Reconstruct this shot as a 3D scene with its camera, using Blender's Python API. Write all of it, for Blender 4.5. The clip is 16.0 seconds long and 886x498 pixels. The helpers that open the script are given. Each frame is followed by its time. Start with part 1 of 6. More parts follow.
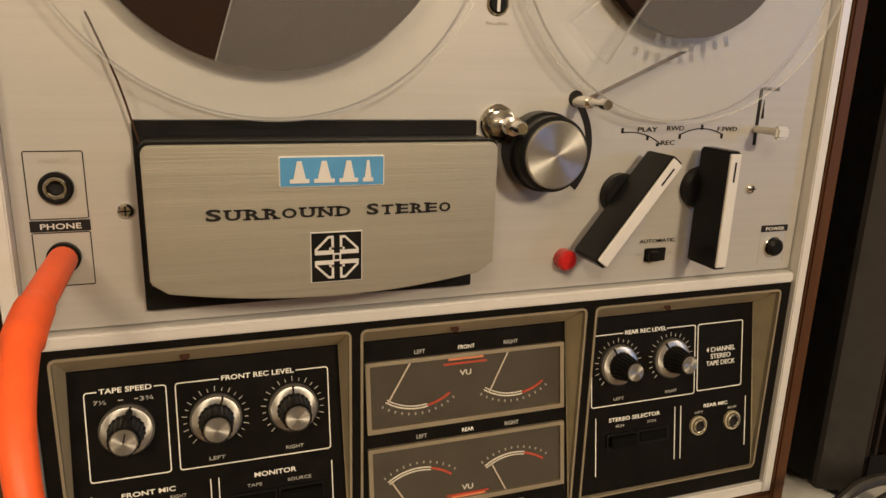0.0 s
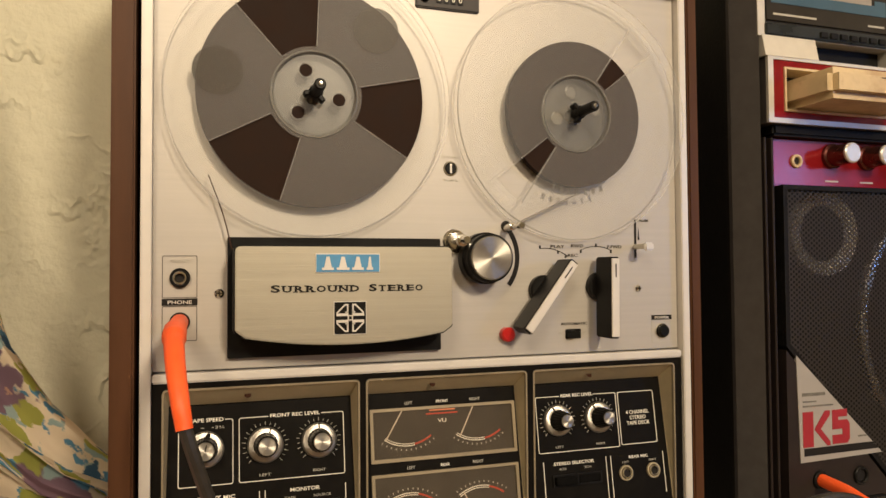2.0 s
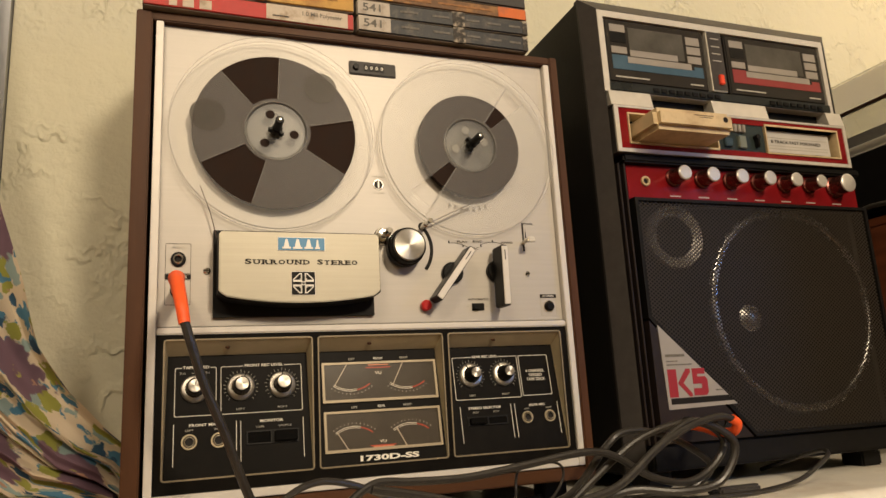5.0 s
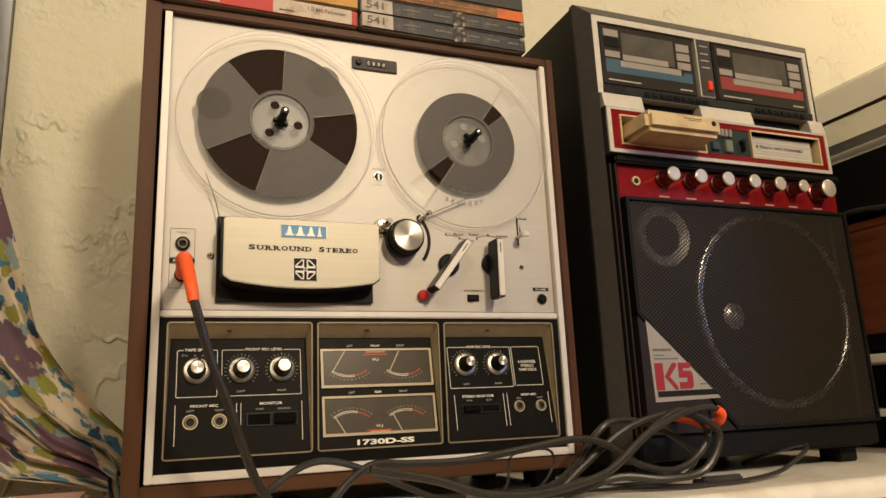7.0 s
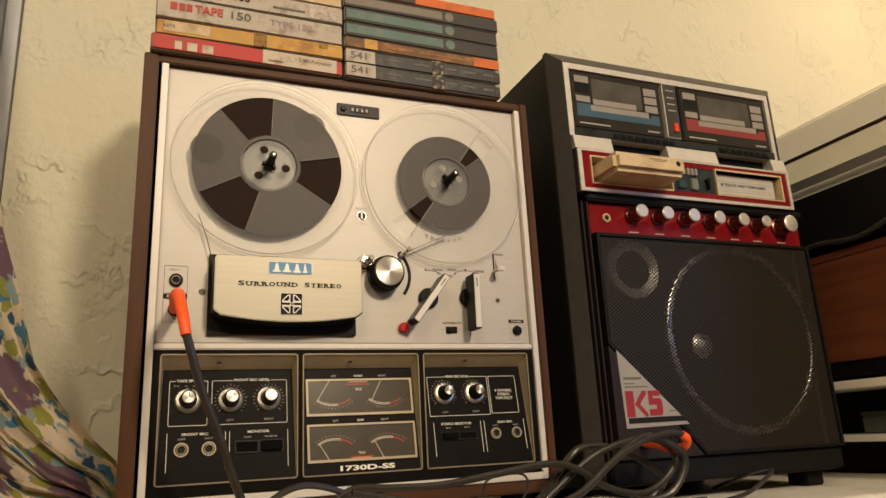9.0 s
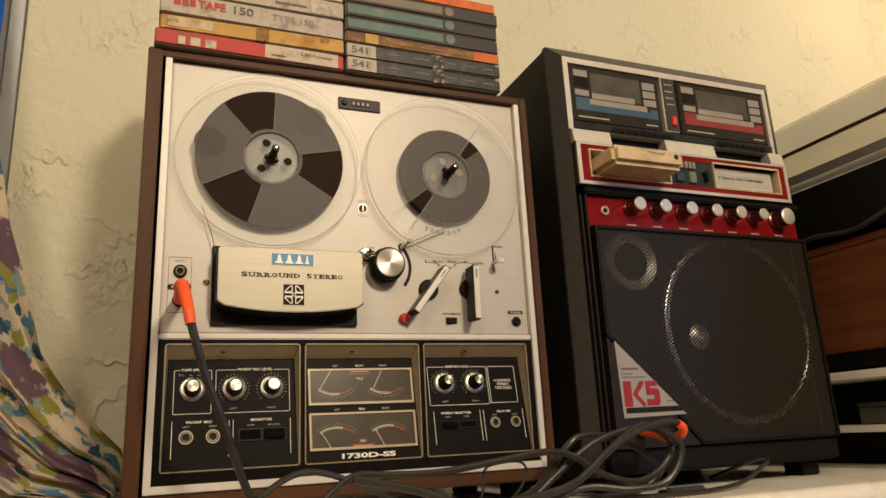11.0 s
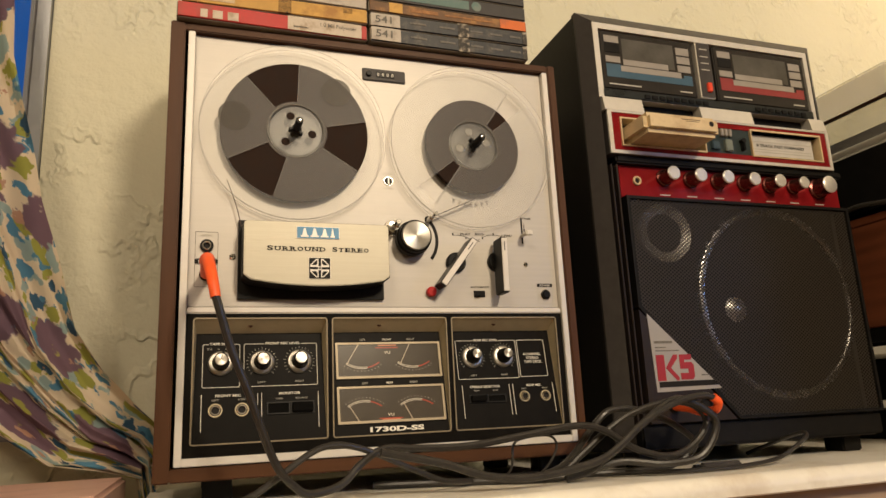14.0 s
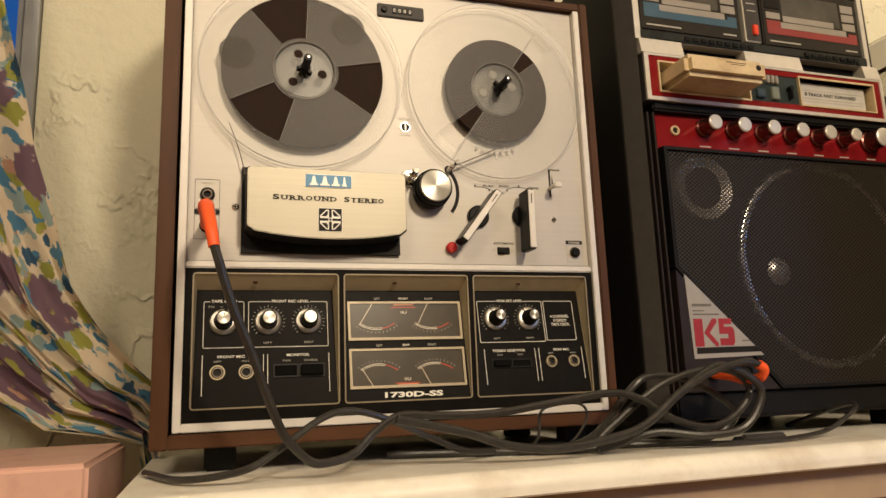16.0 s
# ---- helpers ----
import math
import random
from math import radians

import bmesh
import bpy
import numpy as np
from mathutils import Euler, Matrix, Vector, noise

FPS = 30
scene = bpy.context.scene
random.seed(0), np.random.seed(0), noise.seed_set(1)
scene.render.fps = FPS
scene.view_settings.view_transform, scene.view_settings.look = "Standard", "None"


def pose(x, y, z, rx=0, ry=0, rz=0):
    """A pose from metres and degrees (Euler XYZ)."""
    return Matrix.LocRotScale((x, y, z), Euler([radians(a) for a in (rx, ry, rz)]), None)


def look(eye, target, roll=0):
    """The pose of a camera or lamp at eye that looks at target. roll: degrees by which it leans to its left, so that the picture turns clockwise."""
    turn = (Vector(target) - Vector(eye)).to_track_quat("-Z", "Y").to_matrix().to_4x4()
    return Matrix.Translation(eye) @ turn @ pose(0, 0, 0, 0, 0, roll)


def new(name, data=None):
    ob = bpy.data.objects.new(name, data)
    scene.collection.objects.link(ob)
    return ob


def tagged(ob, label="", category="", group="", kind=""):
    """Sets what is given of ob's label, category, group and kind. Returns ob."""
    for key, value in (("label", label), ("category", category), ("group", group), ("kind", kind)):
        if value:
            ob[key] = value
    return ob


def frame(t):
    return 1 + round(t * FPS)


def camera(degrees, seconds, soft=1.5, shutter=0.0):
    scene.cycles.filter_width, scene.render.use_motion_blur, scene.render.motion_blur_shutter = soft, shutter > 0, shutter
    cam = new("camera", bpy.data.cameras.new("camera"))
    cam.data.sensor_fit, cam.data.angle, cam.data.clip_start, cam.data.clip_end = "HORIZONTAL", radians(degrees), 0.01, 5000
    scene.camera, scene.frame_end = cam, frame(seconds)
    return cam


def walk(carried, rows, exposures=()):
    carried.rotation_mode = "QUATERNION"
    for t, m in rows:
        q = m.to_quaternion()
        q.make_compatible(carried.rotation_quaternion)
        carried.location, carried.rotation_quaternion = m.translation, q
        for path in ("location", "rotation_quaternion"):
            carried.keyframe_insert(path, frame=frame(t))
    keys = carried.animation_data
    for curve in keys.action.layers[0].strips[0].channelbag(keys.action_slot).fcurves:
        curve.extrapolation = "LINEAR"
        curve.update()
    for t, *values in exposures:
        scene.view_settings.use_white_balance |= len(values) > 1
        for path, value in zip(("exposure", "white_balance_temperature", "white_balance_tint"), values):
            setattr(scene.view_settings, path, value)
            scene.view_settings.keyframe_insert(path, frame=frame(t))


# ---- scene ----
cam = camera(64.1, 16.0)
PATH = [
    (0, (0.072, -0.288, 0.281), (0.718, 1.532, -0.238), 1.7),
    (0.5, (0.054, -0.326, 0.276), (0.73, 1.525, -0.068), 1.6),
    (1, (0.04, -0.381, 0.255), (0.704, 1.499, 0.103), 0.1),
    (1.5, (0.041, -0.428, 0.248), (0.653, 1.476, 0.214), -0.6),
    (2, (0.04, -0.457, 0.233), (0.664, 1.442, 0.297), -0.4),
    (2.5, (0.041, -0.482, 0.209), (0.702, 1.397, 0.39), -1.0),
    (3, (0.041, -0.519, 0.192), (0.718, 1.343, 0.461), -2.6),
    (3.5, (0.043, -0.554, 0.175), (0.778, 1.283, 0.47), -3.0),
    (4, (0.036, -0.585, 0.157), (0.759, 1.233, 0.571), -4.7),
    (4.2, (0.039, -0.593, 0.141), (0.754, 1.229, 0.555), -4.2),
    (6.3, (0.02, -0.634, 0.09), (0.646, 1.223, 0.494), -3.1),
    (6.5, (0.02, -0.621, 0.089), (0.643, 1.244, 0.454), -2.6),
    (7, (0.013, -0.625, 0.084), (0.73, 1.191, 0.519), -2.5),
    (7.5, (0.016, -0.643, 0.078), (0.778, 1.141, 0.565), -3.4),
    (8, (0.015, -0.651, 0.078), (0.766, 1.139, 0.562), -2.9),
    (8.5, (0.012, -0.661, 0.079), (0.749, 1.124, 0.598), -2.9),
    (11, (0.009, -0.677, 0.072), (0.737, 1.116, 0.578), -2.9),
    (11.5, (0.01, -0.681, 0.073), (0.739, 1.112, 0.576), -2.8),
    (12, (0.013, -0.681, 0.072), (0.741, 1.115, 0.567), -3.1),
    (12.5, (0.012, -0.683, 0.073), (0.742, 1.113, 0.564), -3.0),
    (13, (0.01, -0.683, 0.071), (0.711, 1.12, 0.578), -2.7),
    (13.5, (0.015, -0.678, 0.071), (0.693, 1.143, 0.546), -2.8),
    (14, (0.019, -0.668, 0.069), (0.661, 1.172, 0.519), -2.8),
    (14.5, (0.021, -0.652, 0.069), (0.649, 1.194, 0.515), -2.7),
    (15, (0.025, -0.634, 0.062), (0.64, 1.223, 0.48), -2.3),
    (15.5, (0.029, -0.615, 0.06), (0.64, 1.25, 0.443), -2.0),
    (16, (0.031, -0.609, 0.065), (0.639, 1.26, 0.437), -2.2),
]
walk(cam, [(t, look(eye, target, roll)) for t, eye, target, roll in PATH],
     [(0.0, 0.07), (1.0, 0.26), (2.0, 0.22), (3.0, 0.05), (4.0, -0.06), (7.0, 0.0), (8.0, -0.08), (11.0, -0.12), (12.0, -0.1), (13.5, -0.04), (15.0, 0.0), (16.0, 0.02)])

# ---- world and lights ----
world = bpy.data.worlds.new("evening")
scene.world = world
world.use_nodes = True
world.node_tree.nodes["Background"].inputs[0].default_value = (0.25, 0.35, 0.6, 1)
world.node_tree.nodes["Background"].inputs[1].default_value = 0.05


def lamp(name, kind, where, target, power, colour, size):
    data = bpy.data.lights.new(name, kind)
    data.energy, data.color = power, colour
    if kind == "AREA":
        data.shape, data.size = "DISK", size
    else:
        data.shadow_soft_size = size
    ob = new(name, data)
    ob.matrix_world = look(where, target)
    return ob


WARM = (1.0, 0.815, 0.58)
lamp("ceiling_lamp", "AREA", (0.66, -2.5, 1.38), (0.2, 0.0, 0.25), 46.0, WARM, 0.34)
# added fill, no known fixture: lifts the curtain and left wall, softens the shadow
lamp("left_fill_light", "AREA", (-0.75, -1.9, 1.50), (-0.1, 0.1, 0.15), 27.0, WARM, 0.6)
lamp("table_lamp_bulb", "POINT", (1.50, -0.14, 0.97), (0.2, 0.3, 0.3), 8.0, (1.0, 0.74, 0.44), 0.07)
# unseen blue source on the right, inferred from blue reflections; what it is stays unknown
lamp("blue_side_light", "AREA", (1.92, -1.64, 0.50), (0.6, 0.0, 0.25), 3.9, (0.18, 0.42, 1.0), 0.42)


# ---- materials ----
def nodes_of(name):
    m = bpy.data.materials.new(name)
    m.use_nodes = True
    return m, m.node_tree.nodes, m.node_tree.links, m.node_tree.nodes["Principled BSDF"]


def noise_tex(n, l, scale, detail=4.0, stretch=(1, 1, 1), rough=0.55):
    co = n.new("ShaderNodeTexCoord")
    mp = n.new("ShaderNodeMapping")
    mp.inputs["Scale"].default_value = stretch
    tx = n.new("ShaderNodeTexNoise")
    tx.inputs["Scale"].default_value, tx.inputs["Detail"].default_value, tx.inputs["Roughness"].default_value = scale, detail, rough
    l.new(co.outputs["Object"], mp.inputs[0])
    l.new(mp.outputs[0], tx.inputs["Vector"])
    return tx


def mat(name, colour, rough=0.5, metal=0.0, vary=0.15, scale=60.0, bump=0.0, bump_scale=400.0, stretch=(1, 1, 1),
        dirt=None, dirt_scale=14.0, coat=0.0, rvary=0.1, ior=1.45, spec=0.5):
    m, n, l, b = nodes_of(name)
    tx = noise_tex(n, l, scale, 5.0, stretch)
    rp = n.new("ShaderNodeValToRGB")
    rp.color_ramp.elements[0].position, rp.color_ramp.elements[1].position = 0.3, 0.72
    rp.color_ramp.elements[0].color = (*[c * (1 - vary) for c in colour], 1)
    rp.color_ramp.elements[1].color = (*[min(1, c * (1 + vary)) for c in colour], 1)
    l.new(tx.outputs["Fac"], rp.inputs[0])
    out = rp.outputs[0]
    if dirt:
        t2 = noise_tex(n, l, dirt_scale, 7.0, (1, 1, 1), 0.65)
        r2 = n.new("ShaderNodeValToRGB")
        r2.color_ramp.elements[0].position, r2.color_ramp.elements[1].position = 0.50, 0.66
        mx = n.new("ShaderNodeMix")
        mx.data_type = "RGBA"
        l.new(t2.outputs["Fac"], r2.inputs[0])
        l.new(r2.outputs[0], mx.inputs["Factor"])
        l.new(out, mx.inputs["A"])
        mx.inputs["B"].default_value = (*dirt, 1)
        out = mx.outputs["Result"]
    l.new(out, b.inputs["Base Color"])
    mr = n.new("ShaderNodeMapRange")
    mr.inputs["To Min"].default_value, mr.inputs["To Max"].default_value = max(0, rough - rvary), min(1, rough + rvary)
    l.new(tx.outputs["Fac"], mr.inputs["Value"])
    l.new(mr.outputs[0], b.inputs["Roughness"])
    b.inputs["Specular IOR Level"].default_value = spec
    b.inputs["Metallic"].default_value, b.inputs["Coat Weight"].default_value, b.inputs["IOR"].default_value = metal, coat, ior
    if bump:
        t3 = noise_tex(n, l, bump_scale, 3.0, stretch)
        bp = n.new("ShaderNodeBump")
        bp.inputs["Strength"].default_value, bp.inputs["Distance"].default_value = bump, 0.001
        l.new(t3.outputs["Fac"], bp.inputs["Height"])
        l.new(bp.outputs[0], b.inputs["Normal"])
    return m


def glow(name, colour, strength):
    m, n, l, b = nodes_of(name)
    b.inputs["Base Color"].default_value = (*colour, 1)
    b.inputs["Emission Color"].default_value = (*colour, 1)
    b.inputs["Emission Strength"].default_value = strength
    return m


def clear(name, colour, rough, alpha_like, gloss=0.6, ior=1.45):
    """Clear plastic: mostly a straight view through, with a gloss that grows at grazing angles."""
    m, n, l, b = nodes_of(name)
    n.remove(b)
    tr, gl, mx = n.new("ShaderNodeBsdfTransparent"), n.new("ShaderNodeBsdfGlossy"), n.new("ShaderNodeMixShader")
    # thin sheet: the gloss is the same from both sides
    lw, pw, fr = n.new("ShaderNodeLayerWeight"), n.new("ShaderNodeMath"), n.new("ShaderNodeMath")
    lw.inputs["Blend"].default_value = 0.5
    pw.operation, fr.operation = "POWER", "MULTIPLY_ADD"
    pw.inputs[1].default_value, fr.inputs[1].default_value, fr.inputs[2].default_value = 4.0, 0.7, ((ior - 1) / (ior + 1)) ** 2
    l.new(lw.outputs["Facing"], pw.inputs[0])
    l.new(pw.outputs[0], fr.inputs[0])
    tr.inputs[0].default_value = (*colour, 1)
    gl.inputs["Roughness"].default_value = rough
    gl.inputs[0].default_value = (gloss, gloss, gloss, 1)
    df, mx2 = n.new("ShaderNodeBsdfDiffuse"), n.new("ShaderNodeMixShader")
    df.inputs[0].default_value = (0.92, 0.91, 0.88, 1)
    mx2.inputs[0].default_value = alpha_like
    l.new(tr.outputs[0], mx2.inputs[1])
    l.new(df.outputs[0], mx2.inputs[2])
    l.new(fr.outputs[0], mx.inputs[0])
    l.new(mx2.outputs[0], mx.inputs[1])
    l.new(gl.outputs[0], mx.inputs[2])
    l.new(mx.outputs[0], n["Material Output"].inputs[0])
    return m


def wall_mat():
    m, n, l, b = nodes_of("plaster")
    big, fine = noise_tex(n, l, 5.0, 5.0), noise_tex(n, l, 55.0, 5.0, (1, 1, 1), 0.6)
    vor = noise_tex(n, l, 24.0, 3.0, (1, 1, 0.8), 0.5)
    rp = n.new("ShaderNodeValToRGB")
    rp.color_ramp.elements[0].color, rp.color_ramp.elements[1].color = (0.575, 0.548, 0.410, 1), (0.66, 0.632, 0.492, 1)
    l.new(big.outputs["Fac"], rp.inputs[0])
    l.new(rp.outputs[0], b.inputs["Base Color"])
    b.inputs["Roughness"].default_value = 0.62
    # skip-trowel ridges: thin crests of a warped noise
    ab, rr = n.new("ShaderNodeMath"), n.new("ShaderNodeValToRGB")
    ab.operation = "SUBTRACT"
    ab.inputs[1].default_value = 0.5
    ab2 = n.new("ShaderNodeMath")
    ab2.operation = "ABSOLUTE"
    l.new(vor.outputs["Fac"], ab.inputs[0])
    l.new(ab.outputs[0], ab2.inputs[0])
    rr.color_ramp.elements[0].position, rr.color_ramp.elements[1].position = 0.0, 0.060
    rr.color_ramp.elements[0].color, rr.color_ramp.elements[1].color = (1, 1, 1, 1), (0, 0, 0, 1)
    l.new(ab2.outputs[0], rr.inputs[0])
    gate = n.new("ShaderNodeMath")
    gate.operation = "MULTIPLY"
    gt, gr = noise_tex(n, l, 9.0, 2.0), n.new("ShaderNodeValToRGB")
    gr.color_ramp.elements[0].position, gr.color_ramp.elements[1].position = 0.46, 0.62
    l.new(gt.outputs["Fac"], gr.inputs[0])
    l.new(rr.outputs[0], gate.inputs[0])
    l.new(gr.outputs[0], gate.inputs[1])
    add = n.new("ShaderNodeMath")
    add.operation = "MULTIPLY_ADD"
    add.inputs[1].default_value = 0.95
    l.new(fine.outputs["Fac"], add.inputs[0])
    l.new(gate.outputs[0], add.inputs[2])
    bp = n.new("ShaderNodeBump")
    bp.inputs["Strength"].default_value, bp.inputs["Distance"].default_value = 0.9, 0.0028
    l.new(add.outputs[0], bp.inputs["Height"])
    l.new(bp.outputs[0], b.inputs["Normal"])
    return m


def floral_mat():
    """Printed cotton: cream ground with mauve, blue and yellow-green blooms."""
    m, n, l, b = nodes_of("floral_cotton")
    co = n.new("ShaderNodeUVMap")
    wob = n.new("ShaderNodeTexNoise")
    wob.inputs["Scale"].default_value = 46.0
    wob.inputs["Detail"].default_value = 4.0
    mixv = n.new("ShaderNodeMix")
    mixv.data_type, mixv.blend_type = "RGBA", "ADD"
    mixv.inputs["Factor"].default_value = 0.045
    l.new(co.outputs[0], wob.inputs["Vector"])
    l.new(co.outputs[0], mixv.inputs["A"])
    l.new(wob.outputs["Color"], mixv.inputs["B"])
    cur = None
    base = (0.80, 0.69, 0.54, 1)
    layers = ((24.0, 0.34, (0.36, 0.47, 0.47, 1), 4.6), (22.0, 0.37, (0.11, 0.29, 0.45, 1), 3.1), (21.0, 0.36, (0.40, 0.40, 0.09, 1), 7.7), (17.0, 0.24, (0.05, 0.13, 0.23, 1), 5.2),
              (8.5, 0.36, (0.22, 0.135, 0.185, 1), 1.3), (8.5, 0.11, (0.52, 0.50, 0.12, 1), 1.3), (20.0, 0.19, (0.55, 0.33, 0.24, 1), 9.0))
    for scale, size, colour, shift in layers:
        mp, vo = n.new("ShaderNodeMapping"), n.new("ShaderNodeTexVoronoi")
        mp.inputs["Location"].default_value = (shift, shift * 0.7, 0)
        vo.inputs["Scale"].default_value, vo.inputs["Randomness"].default_value = scale, 0.85
        l.new(mixv.outputs["Result"], mp.inputs[0])
        l.new(mp.outputs[0], vo.inputs["Vector"])
        st = n.new("ShaderNodeMapRange")
        st.inputs["From Min"].default_value, st.inputs["From Max"].default_value = size, size - 0.03
        l.new(vo.outputs["Distance"], st.inputs["Value"])
        mx = n.new("ShaderNodeMix")
        mx.data_type = "RGBA"
        l.new(st.outputs[0], mx.inputs["Factor"])
        if cur is None:
            mx.inputs["A"].default_value = base
        else:
            l.new(cur, mx.inputs["A"])
        mx.inputs["B"].default_value = colour
        cur = mx.outputs["Result"]
    wv = n.new("ShaderNodeTexNoise")
    wv.inputs["Scale"].default_value = 220.0
    l.new(co.outputs[0], wv.inputs["Vector"])
    bp = n.new("ShaderNodeBump")
    bp.inputs["Strength"].default_value, bp.inputs["Distance"].default_value = 0.3, 0.0006
    l.new(wv.outputs["Fac"], bp.inputs["Height"])
    l.new(bp.outputs[0], b.inputs["Normal"])
    l.new(cur, b.inputs["Base Color"])
    b.inputs["Roughness"].default_value = 0.85
    return m


M_WALL = wall_mat()
M_FLORAL = floral_mat()
M_CEIL = mat("ceiling_paint", (0.78, 0.75, 0.66), 0.8, vary=0.05, scale=6)
M_FLOOR = mat("floor_wood", (0.22, 0.12, 0.06), 0.45, vary=0.3, scale=12, stretch=(1, 9, 1))
M_DRESSER = mat("white_dresser_paint", (0.84, 0.80, 0.71), 0.38, vary=0.05, scale=30, bump=0.15, bump_scale=120, dirt=(0.68, 0.61, 0.51), dirt_scale=11)
M_DRESSER_FACE = mat("orange_stained_wood", (0.30, 0.10, 0.035), 0.4, vary=0.35, scale=25, stretch=(0.4, 1, 9))
M_PINK = mat("pink_gloss_paint", (0.64, 0.39, 0.315), 0.35, vary=0.06, scale=20, bump=0.25, bump_scale=90, dirt=(0.53, 0.31, 0.25), dirt_scale=22)
M_WALNUT = mat("walnut_vinyl", (0.074, 0.031, 0.0135), 0.45, vary=0.22, scale=45, stretch=(1, 1, 0.12), bump=0.15, bump_scale=300, spec=0.22)
M_WALNUT_X = mat("walnut_vinyl_lengthwise", (0.074, 0.031, 0.0135), 0.45, vary=0.22, scale=45, stretch=(0.12, 1, 1), bump=0.15, bump_scale=300, spec=0.22)
M_ALU = mat("brushed_aluminium", (0.446, 0.419, 0.384), 0.47, metal=0.38, vary=0.035, scale=130, stretch=(0.05, 1, 3), bump=0.06, bump_scale=900, rvary=0.05)
M_ALU_COVER = mat("brushed_champagne_aluminium", (0.368, 0.342, 0.278), 0.46, metal=0.70, vary=0.05, scale=120, stretch=(0.04, 1, 4), bump=0.1, bump_scale=700, rvary=0.06)
M_TRIM = mat("satin_trim", (0.64, 0.61, 0.57), 0.38, metal=0.2, vary=0.03, scale=80, rvary=0.04)
M_CHROME = mat("chrome", (0.72, 0.70, 0.66), 0.14, metal=1.0, vary=0.05, scale=80, rvary=0.05)
M_SPUN = mat("spun_aluminium", (0.41, 0.39, 0.355), 0.36, metal=0.85, vary=0.06, scale=200, rvary=0.05)
spun_b = M_SPUN.node_tree.nodes["Principled BSDF"]   # turned face: highlights fan out from the middle
spun_t = M_SPUN.node_tree.nodes.new("ShaderNodeTangent")
spun_t.direction_type, spun_t.axis = "RADIAL", "Y"
M_SPUN.node_tree.links.new(spun_t.outputs[0], spun_b.inputs["Tangent"])
spun_b.inputs["Anisotropic"].default_value = 0.85
M_BLACK = mat("black_plastic", (0.008, 0.0075, 0.007), 0.38, vary=0.2, scale=70, rvary=0.08, spec=0.16)
M_ROCKER = mat("matt_black_rocker", (0.0045, 0.0042, 0.004), 0.7, vary=0.2, scale=90, spec=0.04)
M_BLACKPANEL = mat("black_panel", (0.0072, 0.0062, 0.0052), 0.42, vary=0.2, scale=90, bump=0.05, bump_scale=900, spec=0.06)
M_BEIGE = mat("champagne_bevel", (0.44, 0.37, 0.245), 0.45, metal=0.25, vary=0.08, scale=70)
M_GOLD = mat("pale_gold_edge", (0.27, 0.222, 0.150), 0.42, metal=0.3, vary=0.06, scale=70)
M_RED = mat("red_plastic", (0.42, 0.012, 0.012), 0.3, vary=0.1, scale=90)
M_WHITE_INK = mat("white_ink", (0.85, 0.81, 0.72), 0.6, vary=0.05)
M_DIM_INK = mat("grey_ink", (0.42, 0.40, 0.35), 0.6, vary=0.05)
M_FADED_INK = mat("faded_ink", (0.13, 0.12, 0.105), 0.7, vary=0.4, scale=300)
M_BLACK_INK = mat("black_ink", (0.015, 0.013, 0.012), 0.55, vary=0.05, spec=0.16)
M_BLUE = mat("blue_enamel", (0.07, 0.25, 0.46), 0.4, vary=0.08, scale=90)
M_RUBBER = mat("cable_rubber", (0.028, 0.025, 0.022), 0.33, vary=0.2, scale=150, bump=0.1, bump_scale=600, spec=0.55)
M_ORANGE = mat("orange_rubber", (0.92, 0.115, 0.022), 0.5, vary=0.06, scale=200, bump=0.08, bump_scale=900)
M_TAPE = mat("brown_tape_pack", (0.018, 0.0075, 0.0035), 0.6, vary=0.15, scale=60, spec=0.12)
M_TAPE_THIN = mat("brown_tape", (0.045, 0.02, 0.012), 0.3, vary=0.1, scale=60, spec=0.16)
M_CLEAR = clear("clear_styrene", (0.99, 0.985, 0.975), 0.2, 0.05)
M_GLASS = clear("window_pane", (0.9, 0.92, 0.92), 0.02, 0.0)
M_CLEAR_GLASS = clear("meter_glass", (0.97, 0.96, 0.94), 0.25, 0.0, 0.12)
M_HAZE = clear("hazy_flange", (0.998, 0.997, 0.993), 0.45, 0.036, 0.6, 1.25)
M_SPOT = clear("round_sticker", (0.93, 0.92, 0.90), 0.3, 0.012, 0.03)
# white mixed in so that the clear rims and window edges look lit
M_RIM = clear("bright_styrene_edge", (0.998, 0.996, 0.99), 0.3, 0.13, 0.7, 1.2)
M_HUB = clear("frosted_hub", (0.84, 0.83, 0.80), 0.35, 0.10)
M_K_BLACK = mat("black_vinyl_cabinet", (0.008, 0.0072, 0.0066), 0.5, vary=0.25, scale=120, bump=0.25, bump_scale=500, spec=0.16)
M_K_GREY = mat("charcoal_plastic", (0.053, 0.048, 0.046), 0.4, vary=0.12, scale=90, bump=0.08, bump_scale=800, spec=0.16)
M_K_SILVER = mat("silver_paint", (0.64, 0.61, 0.55), 0.35, metal=0.35, vary=0.04, scale=120)
M_K_RED = mat("red_lacquer", (0.23, 0.010, 0.013), 0.16, metal=0.2, vary=0.15, scale=40)
M_CREAM = mat("cream_plastic", (0.60, 0.47, 0.28), 0.45, vary=0.1, scale=50, dirt=(0.45, 0.32, 0.18), dirt_scale=30)
M_WOODBOX = mat("red_brown_wood", (0.15, 0.045, 0.019), 0.4, vary=0.3, scale=30, stretch=(1, 0.15, 2.5))


